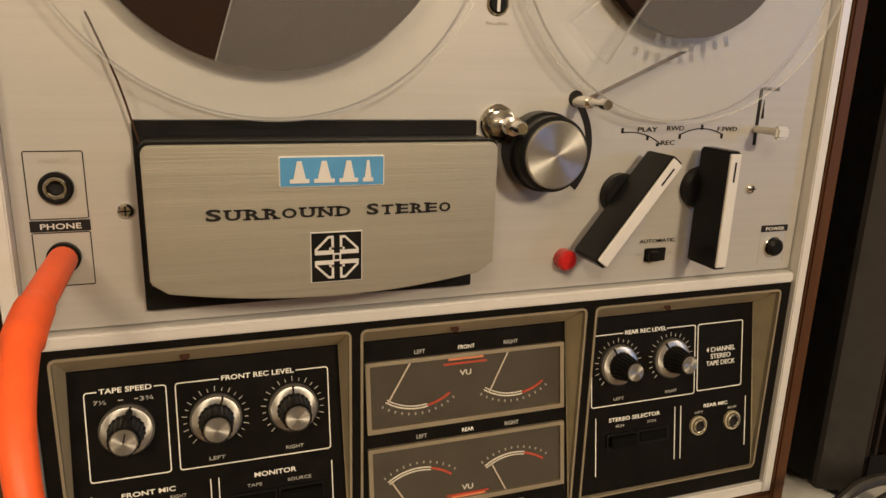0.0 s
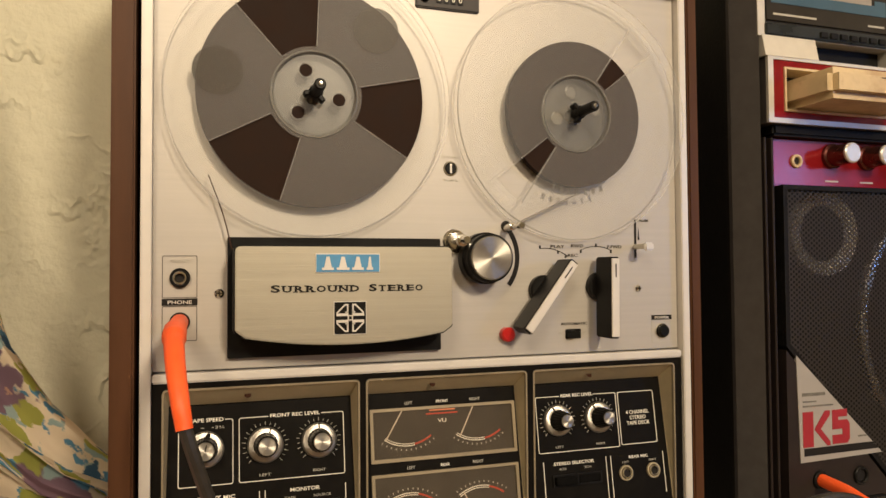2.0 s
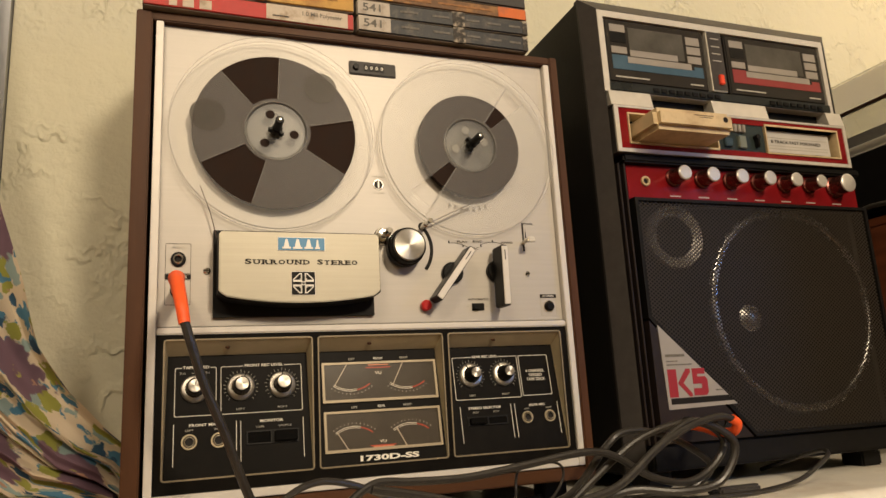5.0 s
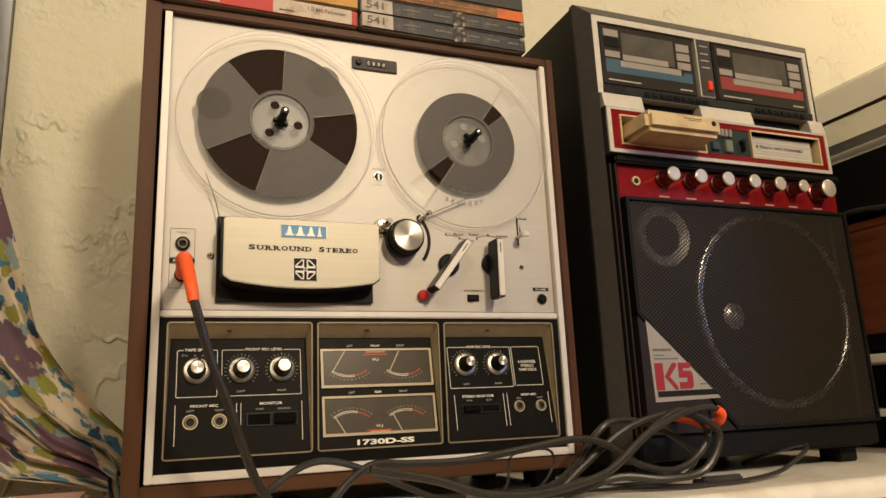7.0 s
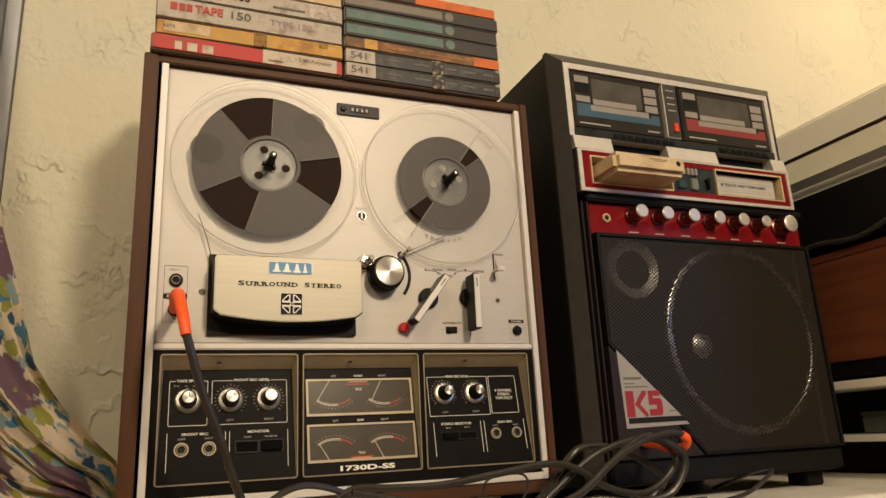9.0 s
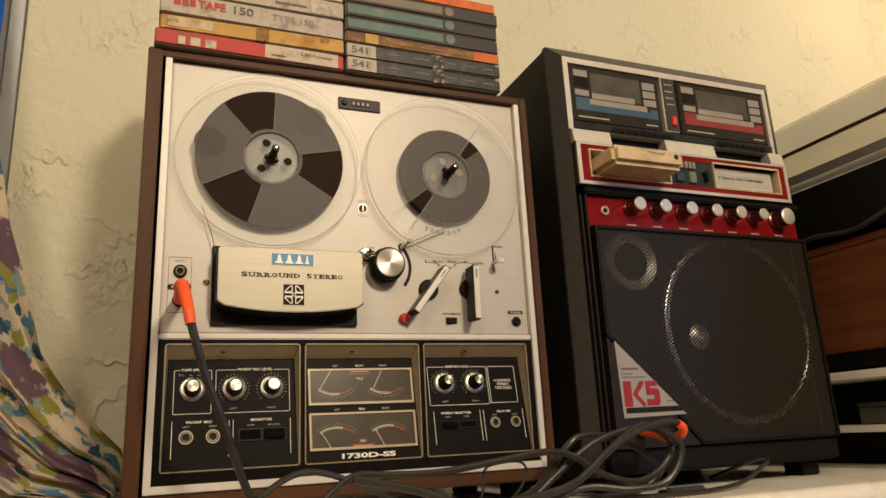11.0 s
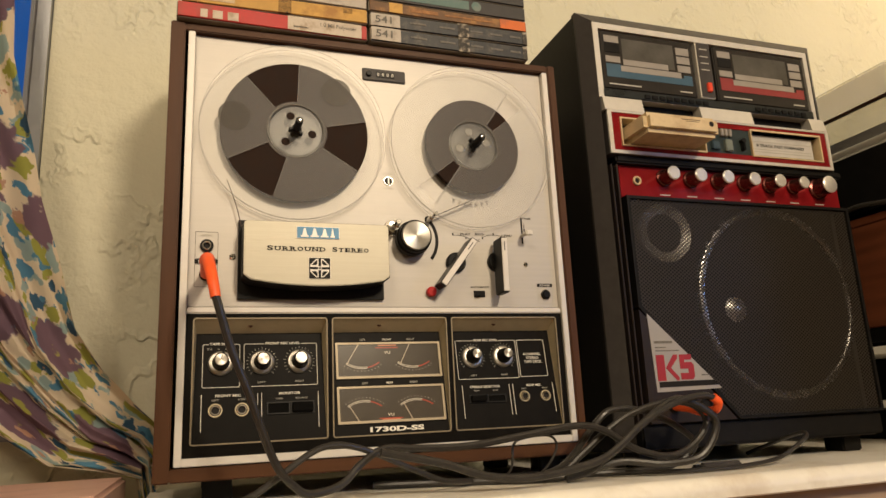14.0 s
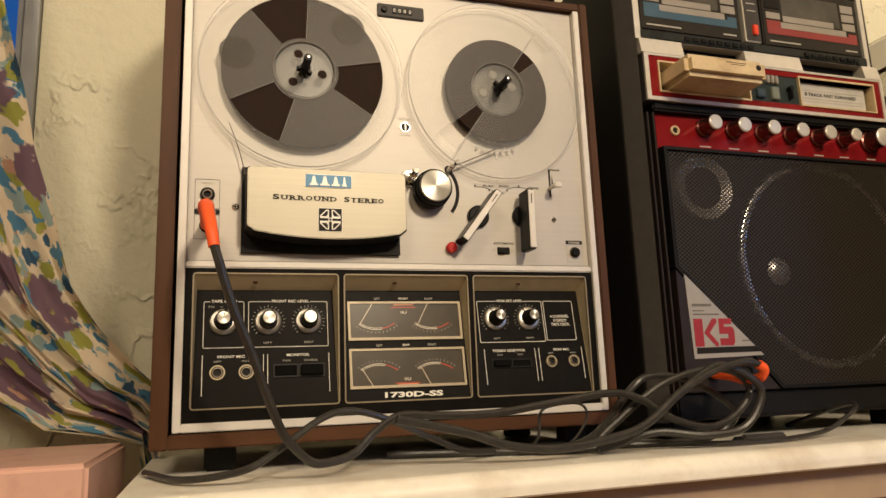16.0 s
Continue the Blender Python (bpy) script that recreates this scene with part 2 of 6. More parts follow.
# darker tan than the top board, for the rail and sides
M_DRESSER_SHADE = mat("dresser_tan", (0.42, 0.31, 0.22), 0.5, vary=0.08, scale=25)
M_WIN = mat("grey_aluminium", (0.30, 0.31, 0.33), 0.4, metal=0.5, vary=0.06, scale=40)
M_K_BLUE = mat("blue_band", (0.035, 0.085, 0.13), 0.4, vary=0.08)
M_K_REDLAB = mat("red_band", (0.23, 0.025, 0.025), 0.4, vary=0.08)
M_K_DOOR = mat("smoked_plastic", (0.030, 0.027, 0.024), 0.2, vary=0.1, spec=0.3)
M_K_WINDOW = mat("grey_window", (0.085, 0.080, 0.070), 0.18, vary=0.25, scale=35, spec=0.4)
M_DIM_LAB = mat("grey_print", (0.27, 0.245, 0.215), 0.45, vary=0.08)
M_ORANGE_LAMP = mat("orange_red_plastic", (0.75, 0.07, 0.03), 0.35, vary=0.05)
M_K_HINGE = mat("green_black_plastic", (0.014, 0.017, 0.016), 0.3, vary=0.15)
M_K_FLAP = mat("white_flap", (0.50, 0.48, 0.45), 0.35, vary=0.06)
M_K_GREEN = mat("dark_green_plastic", (0.020, 0.030, 0.026), 0.35, vary=0.1)
M_K_BTN = mat("blue_grey_button", (0.035, 0.06, 0.075), 0.35, vary=0.1)
M_K_BTN2 = mat("grey_green_button", (0.16, 0.18, 0.15), 0.35, vary=0.1)
M_K_KNOB = mat("maroon_chrome", (0.16, 0.055, 0.045), 0.25, metal=0.8, vary=0.1)
M_K_OLIVE = mat("olive_grey_plastic", (0.11, 0.115, 0.085), 0.5, vary=0.15, scale=60)
M_K_FACE = mat("polished_knob_face", (0.66, 0.63, 0.58), 0.34, metal=0.5, vary=0.05, scale=120, rvary=0.04)
M_K_RINGS = mat("grey_plastic_ring", (0.68, 0.66, 0.63), 0.22, metal=0.75, vary=0.1)
M_K_RING = mat("polished_ring", (0.58, 0.57, 0.56), 0.27, metal=0.95, vary=0.08)
M_CAP = mat("polished_dome", (0.75, 0.73, 0.70), 0.28, metal=0.8, vary=0.05)
M_CONE = mat("paper_cone", (0.016, 0.015, 0.014), 0.7, vary=0.2, spec=0.2)
M_K_CORNER = mat("dark_brown_plastic", (0.020, 0.014, 0.012), 0.45, vary=0.15, spec=0.25)
M_K_LABEL = mat("silver_white_label", (0.31, 0.29, 0.27), 0.4, vary=0.04)
M_K_LOGO = mat("logo_red", (0.29, 0.016, 0.024), 0.5, vary=0.05)
M_CARD = mat("grey_card", (0.20, 0.17, 0.13), 0.8, vary=0.2, scale=40)
M_C_RED = mat("red_card", (0.46, 0.03, 0.025), 0.55, vary=0.1, scale=60, dirt=(0.30, 0.05, 0.03), dirt_scale=40)
M_C_WHITE = mat("white_card", (0.55, 0.47, 0.38), 0.6, vary=0.1, scale=60, dirt=(0.36, 0.28, 0.2), dirt_scale=60)
M_C_YELLOW = mat("yellow_card", (0.52, 0.30, 0.075), 0.65, vary=0.15, scale=40, dirt=(0.36, 0.18, 0.05), dirt_scale=30)
M_C_CREAM = mat("cream_card", (0.55, 0.43, 0.27), 0.65, vary=0.1, scale=50, dirt=(0.4, 0.28, 0.16), dirt_scale=45)
M_C_GREYWHITE = mat("grey_white_card", (0.45, 0.40, 0.34), 0.6, vary=0.1, scale=60, dirt=(0.28, 0.23, 0.18), dirt_scale=55)
M_C_LILAC = mat("faded_lilac_print", (0.27, 0.21, 0.25), 0.6, vary=0.15, scale=120)
M_C_NAVY = mat("navy_card", (0.020, 0.022, 0.026), 0.5, vary=0.25, scale=60, dirt=(0.08, 0.07, 0.06), dirt_scale=70)
M_C_SCUFF = mat("scuffed_card", (0.05, 0.045, 0.04), 0.8, vary=0.4, scale=300, dirt=(0.42, 0.36, 0.28), dirt_scale=160)
M_C_STAIN = mat("stain", (0.30, 0.17, 0.05), 0.8, vary=0.5, scale=200, dirt=(0.06, 0.04, 0.03), dirt_scale=180)
M_C_SCUFF2 = mat("torn_white_card", (0.42, 0.37, 0.33), 0.8, vary=0.4, scale=200, dirt=(0.60, 0.55, 0.48), dirt_scale=140)
M_C_FADEOR = mat("faded_orange_print", (0.30, 0.14, 0.05), 0.7, vary=0.3, scale=200)
M_C_BROWN = mat("brown_card", (0.15, 0.075, 0.03), 0.6, vary=0.2, scale=60, dirt=(0.30, 0.15, 0.05), dirt_scale=60)
M_C_ORANGE = mat("orange_card", (0.62, 0.14, 0.025), 0.6, vary=0.1, scale=60, dirt=(0.45, 0.12, 0.04), dirt_scale=50)
M_C_SLATE = mat("slate_card", (0.040, 0.036, 0.034), 0.6, vary=0.2, scale=60)
M_C_TEAL = mat("teal_card", (0.10, 0.17, 0.155), 0.6, vary=0.1, scale=60, dirt=(0.16, 0.2, 0.18), dirt_scale=50)
M_C_GREY = mat("warm_grey_card", (0.20, 0.17, 0.14), 0.6, vary=0.12, scale=60)
M_LID = clear("dust_cover_plastic", (0.94, 0.94, 0.92), 0.12, 0.07)
M_LIDTOP = mat("dusty_cover_edge", (0.80, 0.77, 0.70), 0.4, vary=0.1, scale=30)
lid_n, lid_l = M_LIDTOP.node_tree.nodes, M_LIDTOP.node_tree.links
lid_mix, lid_tr = lid_n.new("ShaderNodeMixShader"), lid_n.new("ShaderNodeBsdfTranslucent")
lid_tr.inputs[0].default_value, lid_mix.inputs[0].default_value = (0.97, 0.95, 0.91, 1), 0.88
lid_l.new(lid_n["Principled BSDF"].outputs[0], lid_mix.inputs[1])
lid_l.new(lid_tr.outputs[0], lid_mix.inputs[2])
lid_thin, lid_clear = lid_n.new("ShaderNodeMixShader"), lid_n.new("ShaderNodeBsdfTransparent")
lid_thin.inputs[0].default_value = 0.60
lid_l.new(lid_mix.outputs[0], lid_thin.inputs[1])
lid_l.new(lid_clear.outputs[0], lid_thin.inputs[2])
lid_l.new(lid_thin.outputs[0], lid_n["Material Output"].inputs[0])


def grille_mat():
    """Black sheet metal with round holes on a diagonal lattice, pitch about three millimetres."""
    m, n, l, b = nodes_of("perforated_grille")
    b.inputs["Base Color"].default_value, b.inputs["Roughness"].default_value = (0.030, 0.024, 0.018, 1), 0.5
    b.inputs["Specular IOR Level"].default_value = 0.3
    co, sp = n.new("ShaderNodeTexCoord"), n.new("ShaderNodeSeparateXYZ")
    l.new(co.outputs["Object"], sp.inputs[0])
    waves = []
    for axis, k in (("X", 2 * math.pi / 0.0054), ("Z", 2 * math.pi / 0.0042)):
        a, c = n.new("ShaderNodeMath"), n.new("ShaderNodeMath")
        a.operation, c.operation = "MULTIPLY", "COSINE"
        a.inputs[1].default_value = k
        l.new(sp.outputs[axis], a.inputs[0])
        l.new(a.outputs[0], c.inputs[0])
        waves.append(c)
    s, g = n.new("ShaderNodeMath"), n.new("ShaderNodeMath")
    s.operation, g.operation = "MULTIPLY", "GREATER_THAN"
    g.inputs[1].default_value = 0.04
    l.new(waves[0].outputs[0], s.inputs[0])
    l.new(waves[1].outputs[0], s.inputs[1])
    l.new(s.outputs[0], g.inputs[0])
    tr, mx = n.new("ShaderNodeBsdfTransparent"), n.new("ShaderNodeMixShader")
    l.new(g.outputs[0], mx.inputs[0])
    l.new(b.outputs[0], mx.inputs[1])
    l.new(tr.outputs[0], mx.inputs[2])
    l.new(mx.outputs[0], n["Material Output"].inputs[0])
    return m


M_GRILLE = grille_mat()


# ---- mesh helpers ----
def part(name, bm, material, parent=None, label=""):
    me = bpy.data.meshes.new(name)
    bmesh.ops.recalc_face_normals(bm, faces=bm.faces)
    bm.to_mesh(me)
    bm.free()
    me.materials.append(material)
    ob = new(name, me)
    if parent is not None:
        ob.parent = parent
    if label:
        tagged(ob, label)
    return ob


def thing(name, label, category, group="", at=(0, 0, 0)):
    ob = new(name)
    ob.empty_display_size = 0.02
    ob.location = at
    return tagged(ob, label, category, group)


def bevel(bm, w, seg=2):
    if w:
        bmesh.ops.bevel(bm, geom=[e for e in bm.edges if e.calc_face_angle(0) > 0.5], offset=w, segments=seg, affect="EDGES", clamp_overlap=True)
    return bm


def box(x0, x1, y0, y1, z0, z1, w=0.0, seg=2, m=None):
    bm = bmesh.new()
    bmesh.ops.create_cube(bm, size=1, matrix=Matrix.LocRotScale(((x0 + x1) / 2, (y0 + y1) / 2, (z0 + z1) / 2), None, (x1 - x0, y1 - y0, z1 - z0)))
    bevel(bm, w, seg)
    if m:
        bm.transform(m)
    return bm


def lathe(cx, cz, profile, seg=48, m=None):
    """A body of revolution about the y axis through (cx, cz); profile rows are (radius, y)."""
    bm = bmesh.new()
    rings = []
    for r, y in profile:
        if r < 1e-6:
            rings.append([bm.verts.new((cx, y, cz))])
        else:
            rings.append([bm.verts.new((cx + r * math.cos(a), y, cz + r * math.sin(a))) for a in (2 * math.pi * i / seg for i in range(seg))])
    for a, b in zip(rings, rings[1:]):
        for i in range(seg):
            j = (i + 1) % seg
            q = [a[i % len(a)], a[j % len(a)], b[j % len(b)], b[i % len(b)]]
            q = [v for k, v in enumerate(q) if v not in q[:k]]
            if len(q) > 2:
                bm.faces.new(q)
    if m:
        bm.transform(m)
    return bm


def smooth(ob):
    for p in ob.data.polygons:
        p.use_smooth = True
    ob.data.set_sharp_from_angle(angle=radians(35))
    return ob


def prism(points, y0, y1, w=0.0, m=None):
    """A polygon in x and z, made thick from y0 to y1."""
    bm = bmesh.new()
    f = bm.faces.new([bm.verts.new((x, y0, z)) for x, z in points])
    r = bmesh.ops.extrude_face_region(bm, geom=[f])
    bmesh.ops.translate(bm, verts=[v for v in r["geom"] if isinstance(v, bmesh.types.BMVert)], vec=(0, y1 - y0, 0))
    bevel(bm, w, 2)
    if m:
        bm.transform(m)
    return bm


def rounded(x0, x1, z0, z1, r, n=5):
    pts = []
    for cx, cz, a0 in ((x1 - r, z1 - r, 0), (x0 + r, z1 - r, 90), (x0 + r, z0 + r, 180), (x1 - r, z0 + r, 270)):
        pts += [(cx + r * math.cos(radians(a0 + 90 * i / n)), cz + r * math.sin(radians(a0 + 90 * i / n))) for i in range(n + 1)]
    return pts


def ring(outer, inner, y0, y1, m=None):
    """A frame between two outlines with as many points, thick from y0 (front) to y1."""
    bm = bmesh.new()
    v = [[bm.verts.new((x, y, z)) for x, z in pts] for pts, y in ((outer, y0), (inner, y0), (inner, y1), (outer, y1))]
    k = len(outer)
    for a, b in ((0, 1), (1, 2), (2, 3), (3, 0)):
        for i in range(k):
            bm.faces.new((v[a][i], v[a][(i + 1) % k], v[b][(i + 1) % k], v[b][i]))
    if m:
        bm.transform(m)
    return bm


def outline(x0, x1, z0, z1, r, w, y0, y1, m=None):
    return ring(rounded(x0, x1, z0, z1, r), rounded(x0 + w, x1 - w, z0 + w, z1 - w, max(r - w, 0.0002)), y0, y1, m)


def tube(points, radius, seg=10, steps=6):
    """A cord along a smooth curve through the points."""
    p = [Vector(q) for q in points]
    p = [2 * p[0] - p[1]] + p + [2 * p[-1] - p[-2]]
    line = []
    for i in range(1, len(p) - 2):
        for s in range(steps):
            t = s / steps
            a, b, c, d = p[i - 1:i + 3]
            line.append(0.5 * (2 * b + (c - a) * t + (2 * a - 5 * b + 4 * c - d) * t * t + (3 * b - a - 3 * c + d) * t ** 3))
    line.append(p[-2])
    bm = bmesh.new()
    rings, up = [], Vector((0.13, 0.31, 0.94)).normalized()
    for i, q in enumerate(line):
        d = (line[min(i + 1, len(line) - 1)] - line[max(i - 1, 0)]).normalized()
        side = d.cross(up)
        if side.length < 1e-4:
            side = d.cross(Vector((1, 0, 0)))
        side.normalize()
        up = side.cross(d).normalized()
        r = radius(i / (len(line) - 1)) if callable(radius) else radius
        rings.append([bm.verts.new(q + r * (math.cos(2 * math.pi * k / seg) * side + math.sin(2 * math.pi * k / seg) * up)) for k in range(seg)])
    for a, b in zip(rings, rings[1:]):
        for k in range(seg):
            bm.faces.new((a[k], a[(k + 1) % seg], b[(k + 1) % seg], b[k]))
    bm.faces.new(rings[0]), bm.faces.new(rings[-1][::-1])
    return bm


def merge(*parts):
    """Several bmeshes joined into one."""
    out = bmesh.new()
    for b in parts:
        me = bpy.data.meshes.new("tmp")
        b.to_mesh(me)
        b.free()
        out.from_mesh(me)
        bpy.data.meshes.remove(me)
    return out


def letters(text, x, y, z, height, width=None, material=None, parent=None, bold=0.0, name="lettering", m=None, align="CENTER", depth=0.00015):
    """Flat lettering that faces -y, its middle (or left end) at x, its foot at z; height is that of a capital."""
    cu = bpy.data.curves.new("t", "FONT")
    cu.body, cu.align_x, cu.offset, cu.extrude = text, align, bold + 0.003, 0.004
    cu.resolution_u = 3
    tmp = bpy.data.objects.new("t", cu)
    scene.collection.objects.link(tmp)
    bpy.context.view_layer.update()
    me = bpy.data.meshes.new_from_object(tmp.evaluated_get(bpy.context.evaluated_depsgraph_get()))
    bpy.data.objects.remove(tmp)
    bm = bmesh.new()
    bm.from_mesh(me)
    bpy.data.meshes.remove(me)
    xs = [v.co.x for v in bm.verts]
    s = height / 0.69
    sx = width / (max(xs) - min(xs)) if width else s
    for v in bm.verts:
        cx = v.co.x * sx
        v.co = Vector((x + cx, y + (-depth if v.co.z > 0 else depth * 0.3), z + v.co.y * s))
    if m:
        bm.transform(m)
    return part(name, bm, material, parent)


# ---- room ----
def setting(name, bm, material, label, category):
    return tagged(part(name, bm, material), label, category, kind="structure")


WX0, WX1, WZ0, WZ1 = -0.95, -0.182, 0.06, 1.10   # the window's opening in the back wall
WALL = 0.31
setting("floor", box(-2.3, 2.6, -3.9, 0.5, -0.95, -0.88), M_FLOOR, "brown wooden floor of the room", "floor")
setting("ceiling", box(-2.3, 2.6, -3.9, 0.5, 1.6, 1.65), M_CEIL, "plain off-white ceiling", "ceiling")
setting("wall_north", merge(box(WX1, 2.6, WALL, WALL + 0.15, -0.88, 1.6), box(-2.3, WX0, WALL, WALL + 0.15, -0.88, 1.6),
                            box(WX0, WX1, WALL, WALL + 0.15, -0.88, WZ0), box(WX0, WX1, WALL, WALL + 0.15, WZ1, 1.6)), M_WALL, "pale yellow-green wall with rough trowelled plaster", "wall")
setting("wall_south", box(-2.3, 2.6, -3.9, -3.8, -0.88, 1.6), M_WALL, "pale yellow-green plastered wall behind", "wall")
setting("wall_west", box(-2.4, -2.3, -3.9, 0.46, -0.88, 1.6), M_WALL, "pale yellow-green plastered side wall", "wall")
setting("wall_east", box(2.6, 2.7, -3.9, 0.46, -0.88, 1.6), M_WALL, "pale yellow-green plastered side wall", "wall")

# ---- tape deck ----
PY = 0.007      # face of the upper aluminium panel
deck = thing("tape_deck", "silver reel-to-reel tape deck in a walnut case on the dresser", "tape deck")
for x0, x1 in ((-0.0165, -0.0030), (0.3897, 0.3990)):
    part("case_side", box(x0, x1, -0.001, 0.215, 0.021, 0.4543, 0.0012), M_WALNUT, deck, "walnut-grain side board")
part("case_top", box(-0.0030, 0.3897, 0.0, 0.215, 0.4455, 0.4541, 0.0010), M_WALNUT_X, deck, "walnut-grain top board")
part("case_bottom", box(-0.0030, 0.3897, 0.0, 0.215, 0.0212, 0.0328, 0.0010), M_WALNUT_X, deck, "walnut-grain bottom board")
part("chassis", box(-0.0028, 0.3895, 0.030, 0.212, 0.033, 0.4455), M_BLACK, deck)
for fx, fy in ((0.02, 0.045), (0.355, 0.045), (0.02, 0.185), (0.355, 0.185)):
    part("foot", box(fx + 0.004, fx + 0.030, fy - 0.012, fy + 0.012, 0.0, 0.0212, 0.002), M_BLACK, deck)
part("side_trim", box(0.0, 0.0062, 0.0, 0.03, 0.034, 0.4453, 0.0006), M_TRIM, deck)
part("side_trim", box(0.3828, 0.389, 0.0, 0.03, 0.034, 0.4453, 0.0006), M_TRIM, deck)
part("bottom_trim", box(0.0062, 0.3828, 0.0005, 0.03, 0.034, 0.0408, 0.0006), M_TRIM, deck)
part("middle_trim", box(0.0064, 0.3826, 0.002, 0.03, 0.1665, 0.1722, 0.0010), M_TRIM, deck)
part("upper_panel", box(0.0064, 0.3826, PY, 0.03, 0.1732, 0.4452, 0.0005), M_ALU, deck, "brushed aluminium face panel")


def disc(name, x, z, r, y0, y1, material, parent, seg=40, w=0.0004, label=""):
    w = min(w, r * 0.4)
    return smooth(part(name, lathe(x, z, [(0, y0), (r - w, y0), (r, y0 + w), (r, y1), (0, y1)], seg), material, parent, label))


def hollow(name, x, z, r, ri, y0, y1, material, parent, m=None, label=""):
    w = (r - ri) * 0.25
    return smooth(part(name, lathe(x, z, [(ri, y1), (ri, y0 + w), (ri + w, y0), (r - w, y0), (r, y0 + w), (r, y1)], 32, m), material, parent, label))


# phone jacks and their printed frame
part("printed_frame", merge(outline(0.0119, 0.0322, 0.2180, 0.2440, 0.0008, 0.00035, PY - 0.00025, PY + 0.0004),
                            outline(0.0119, 0.0322, 0.1915, 0.2130, 0.0008, 0.00035, PY - 0.00025, PY + 0.0004)), M_BLACK_INK, deck)
part("printed_band", box(0.0117, 0.0324, PY - 0.0003, PY + 0.0004, 0.2133, 0.2176), M_BLACK_INK, deck)
letters("PHONE", 0.0221, PY - 0.0004, 0.2143, 0.0021, 0.0140, M_TRIM, deck, 0.01)
letters("FRONT", 0.0221, PY - 0.0003, 0.2397, 0.0017, 0.0110, M_DIM_INK, deck)
letters("REAR", 0.0221, PY - 0.0003, 0.1932, 0.0017, 0.0085, M_DIM_INK, deck)
for jz in (0.2303, 0.2032):
    hollow("jack_ring", 0.0222, jz, 0.0060, 0.0033, PY - 0.0030, PY + 0.0005, M_BLACK, deck)
    hollow("jack_sleeve", 0.0222, jz, 0.0042, 0.0027, PY - 0.0036, PY + 0.0005, M_CHROME, deck)
    disc("jack_hole", 0.0222, jz, 0.0028, PY - 0.0008, PY + 0.0006, M_BLACK_INK, deck)
# screws
for sx, sz, sr in ((0.0452, 0.2205, 0.0029), (0.3475, 0.2195, 0.0025)):
    disc("screw", sx, sz, sr, PY - 0.0022, PY + 0.0005, M_CHROME, deck, 20, 0.001)
    part("screw_slot", merge(box(sx - sr * 0.7, sx + sr * 0.7, PY - 0.00235, PY - 0.0019, sz - 0.0003, sz + 0.0003), box(sx - 0.0003, sx + 0.0003, PY - 0.00235, PY - 0.0019, sz - sr * 0.7, sz + sr * 0.7)), M_BLACK_INK, deck)
# frequency selector between the reels
hollow("selector_ring", 0.1983, 0.3045, 0.0052, 0.0038, PY - 0.0006, PY + 0.0005, M_CHROME, deck)
disc("selector", 0.1983, 0.3045, 0.0038, PY - 0.0012, PY + 0.0004, M_BLACK, deck, 24)
part("selector_slot", box(0.1976, 0.1990, PY - 0.0014, PY - 0.001, 0.3012, 0.3078), M_TRIM, deck)
letters("OUT 50Hz", 0.1983, PY - 0.0002, 0.3118, 0.0014, 0.0130, M_DIM_INK, deck)
letters("IN 60Hz", 0.1983, PY - 0.0002, 0.2958, 0.0014, 0.0105, M_DIM_INK, deck)
# tape counter
part("counter_bezel", merge(box(0.1735, 0.2202, PY - 0.0022, PY + 0.001, 0.4155, 0.4292, 0.0008)), M_K_GREY, deck, "dark counter bezel")
disc("counter_reset", 0.1800, 0.4224, 0.0030, PY - 0.0050, PY - 0.002, M_BLACK, deck, 20)
for i in range(4):
    part("counter_wheel", box(0.1880 + i * 0.0052, 0.1922 + i * 0.0052, PY - 0.0029, PY - 0.0020, 0.4192, 0.4258, 0.0005), M_BLACK, deck)
    letters("0", 0.1901 + i * 0.0052, PY - 0.0030, 0.4207, 0.0036, None, M_WHITE_INK, deck, name="digit")
# red button, power button, automatic switch, pause lever
disc("red_button", 0.2390, 0.1885, 0.0051, PY - 0.0062, PY + 0.0005, M_RED, deck, 32, 0.0012)
part("printed_frame", outline(0.3593, 0.3768, 0.1775, 0.1985, 0.0008, 0.0004, PY - 0.00025, PY + 0.0004), M_DIM_INK, deck)
part("printed_band", box(0.3591, 0.3770, PY - 0.0003, PY + 0.0004, 0.1952, 0.1988), M_BLACK_INK, deck)
letters("POWER", 0.3681, PY - 0.0004, 0.1960, 0.0018, 0.0125, M_TRIM, deck, 0.01)
hollow("power_collar", 0.3681, 0.1868, 0.0058, 0.0048, PY - 0.0012, PY + 0.0005, M_CHROME, deck)
disc("power_button", 0.3681, 0.1868, 0.0047, PY - 0.0045, PY + 0.0005, M_BLACK, deck, 32, 0.0012)
letters("AUTOMATIC", 0.2930, PY - 0.0003, 0.1934, 0.0019, 0.0215, M_BLACK_INK, deck)
letters("ON", 0.2818, PY - 0.0002, 0.1870, 0.0014, None, M_DIM_INK, deck)
letters("OFF", 0.3012, PY - 0.0002, 0.1870, 0.0014, None, M_DIM_INK, deck)
part("automatic_slot", box(0.2858, 0.2985, PY - 0.0008, PY + 0.0005, 0.1835, 0.1905, 0.0004), M_BLACK, deck)
part("automatic_switch", box(0.2865, 0.2925, PY - 0.0050, PY, 0.1845, 0.1895, 0.0006), M_BLACK, deck)
part("pause_slot", box(0.3450, 0.3468, PY - 0.0004, PY + 0.0005, 0.2425, 0.2715), M_BLACK_INK, deck)
part("pause_mark", prism([(0.3487, 0.2655), (0.3480, 0.2560), (0.3496, 0.2560)], PY - 0.0003, PY + 0.0004), M_BLACK_INK, deck)
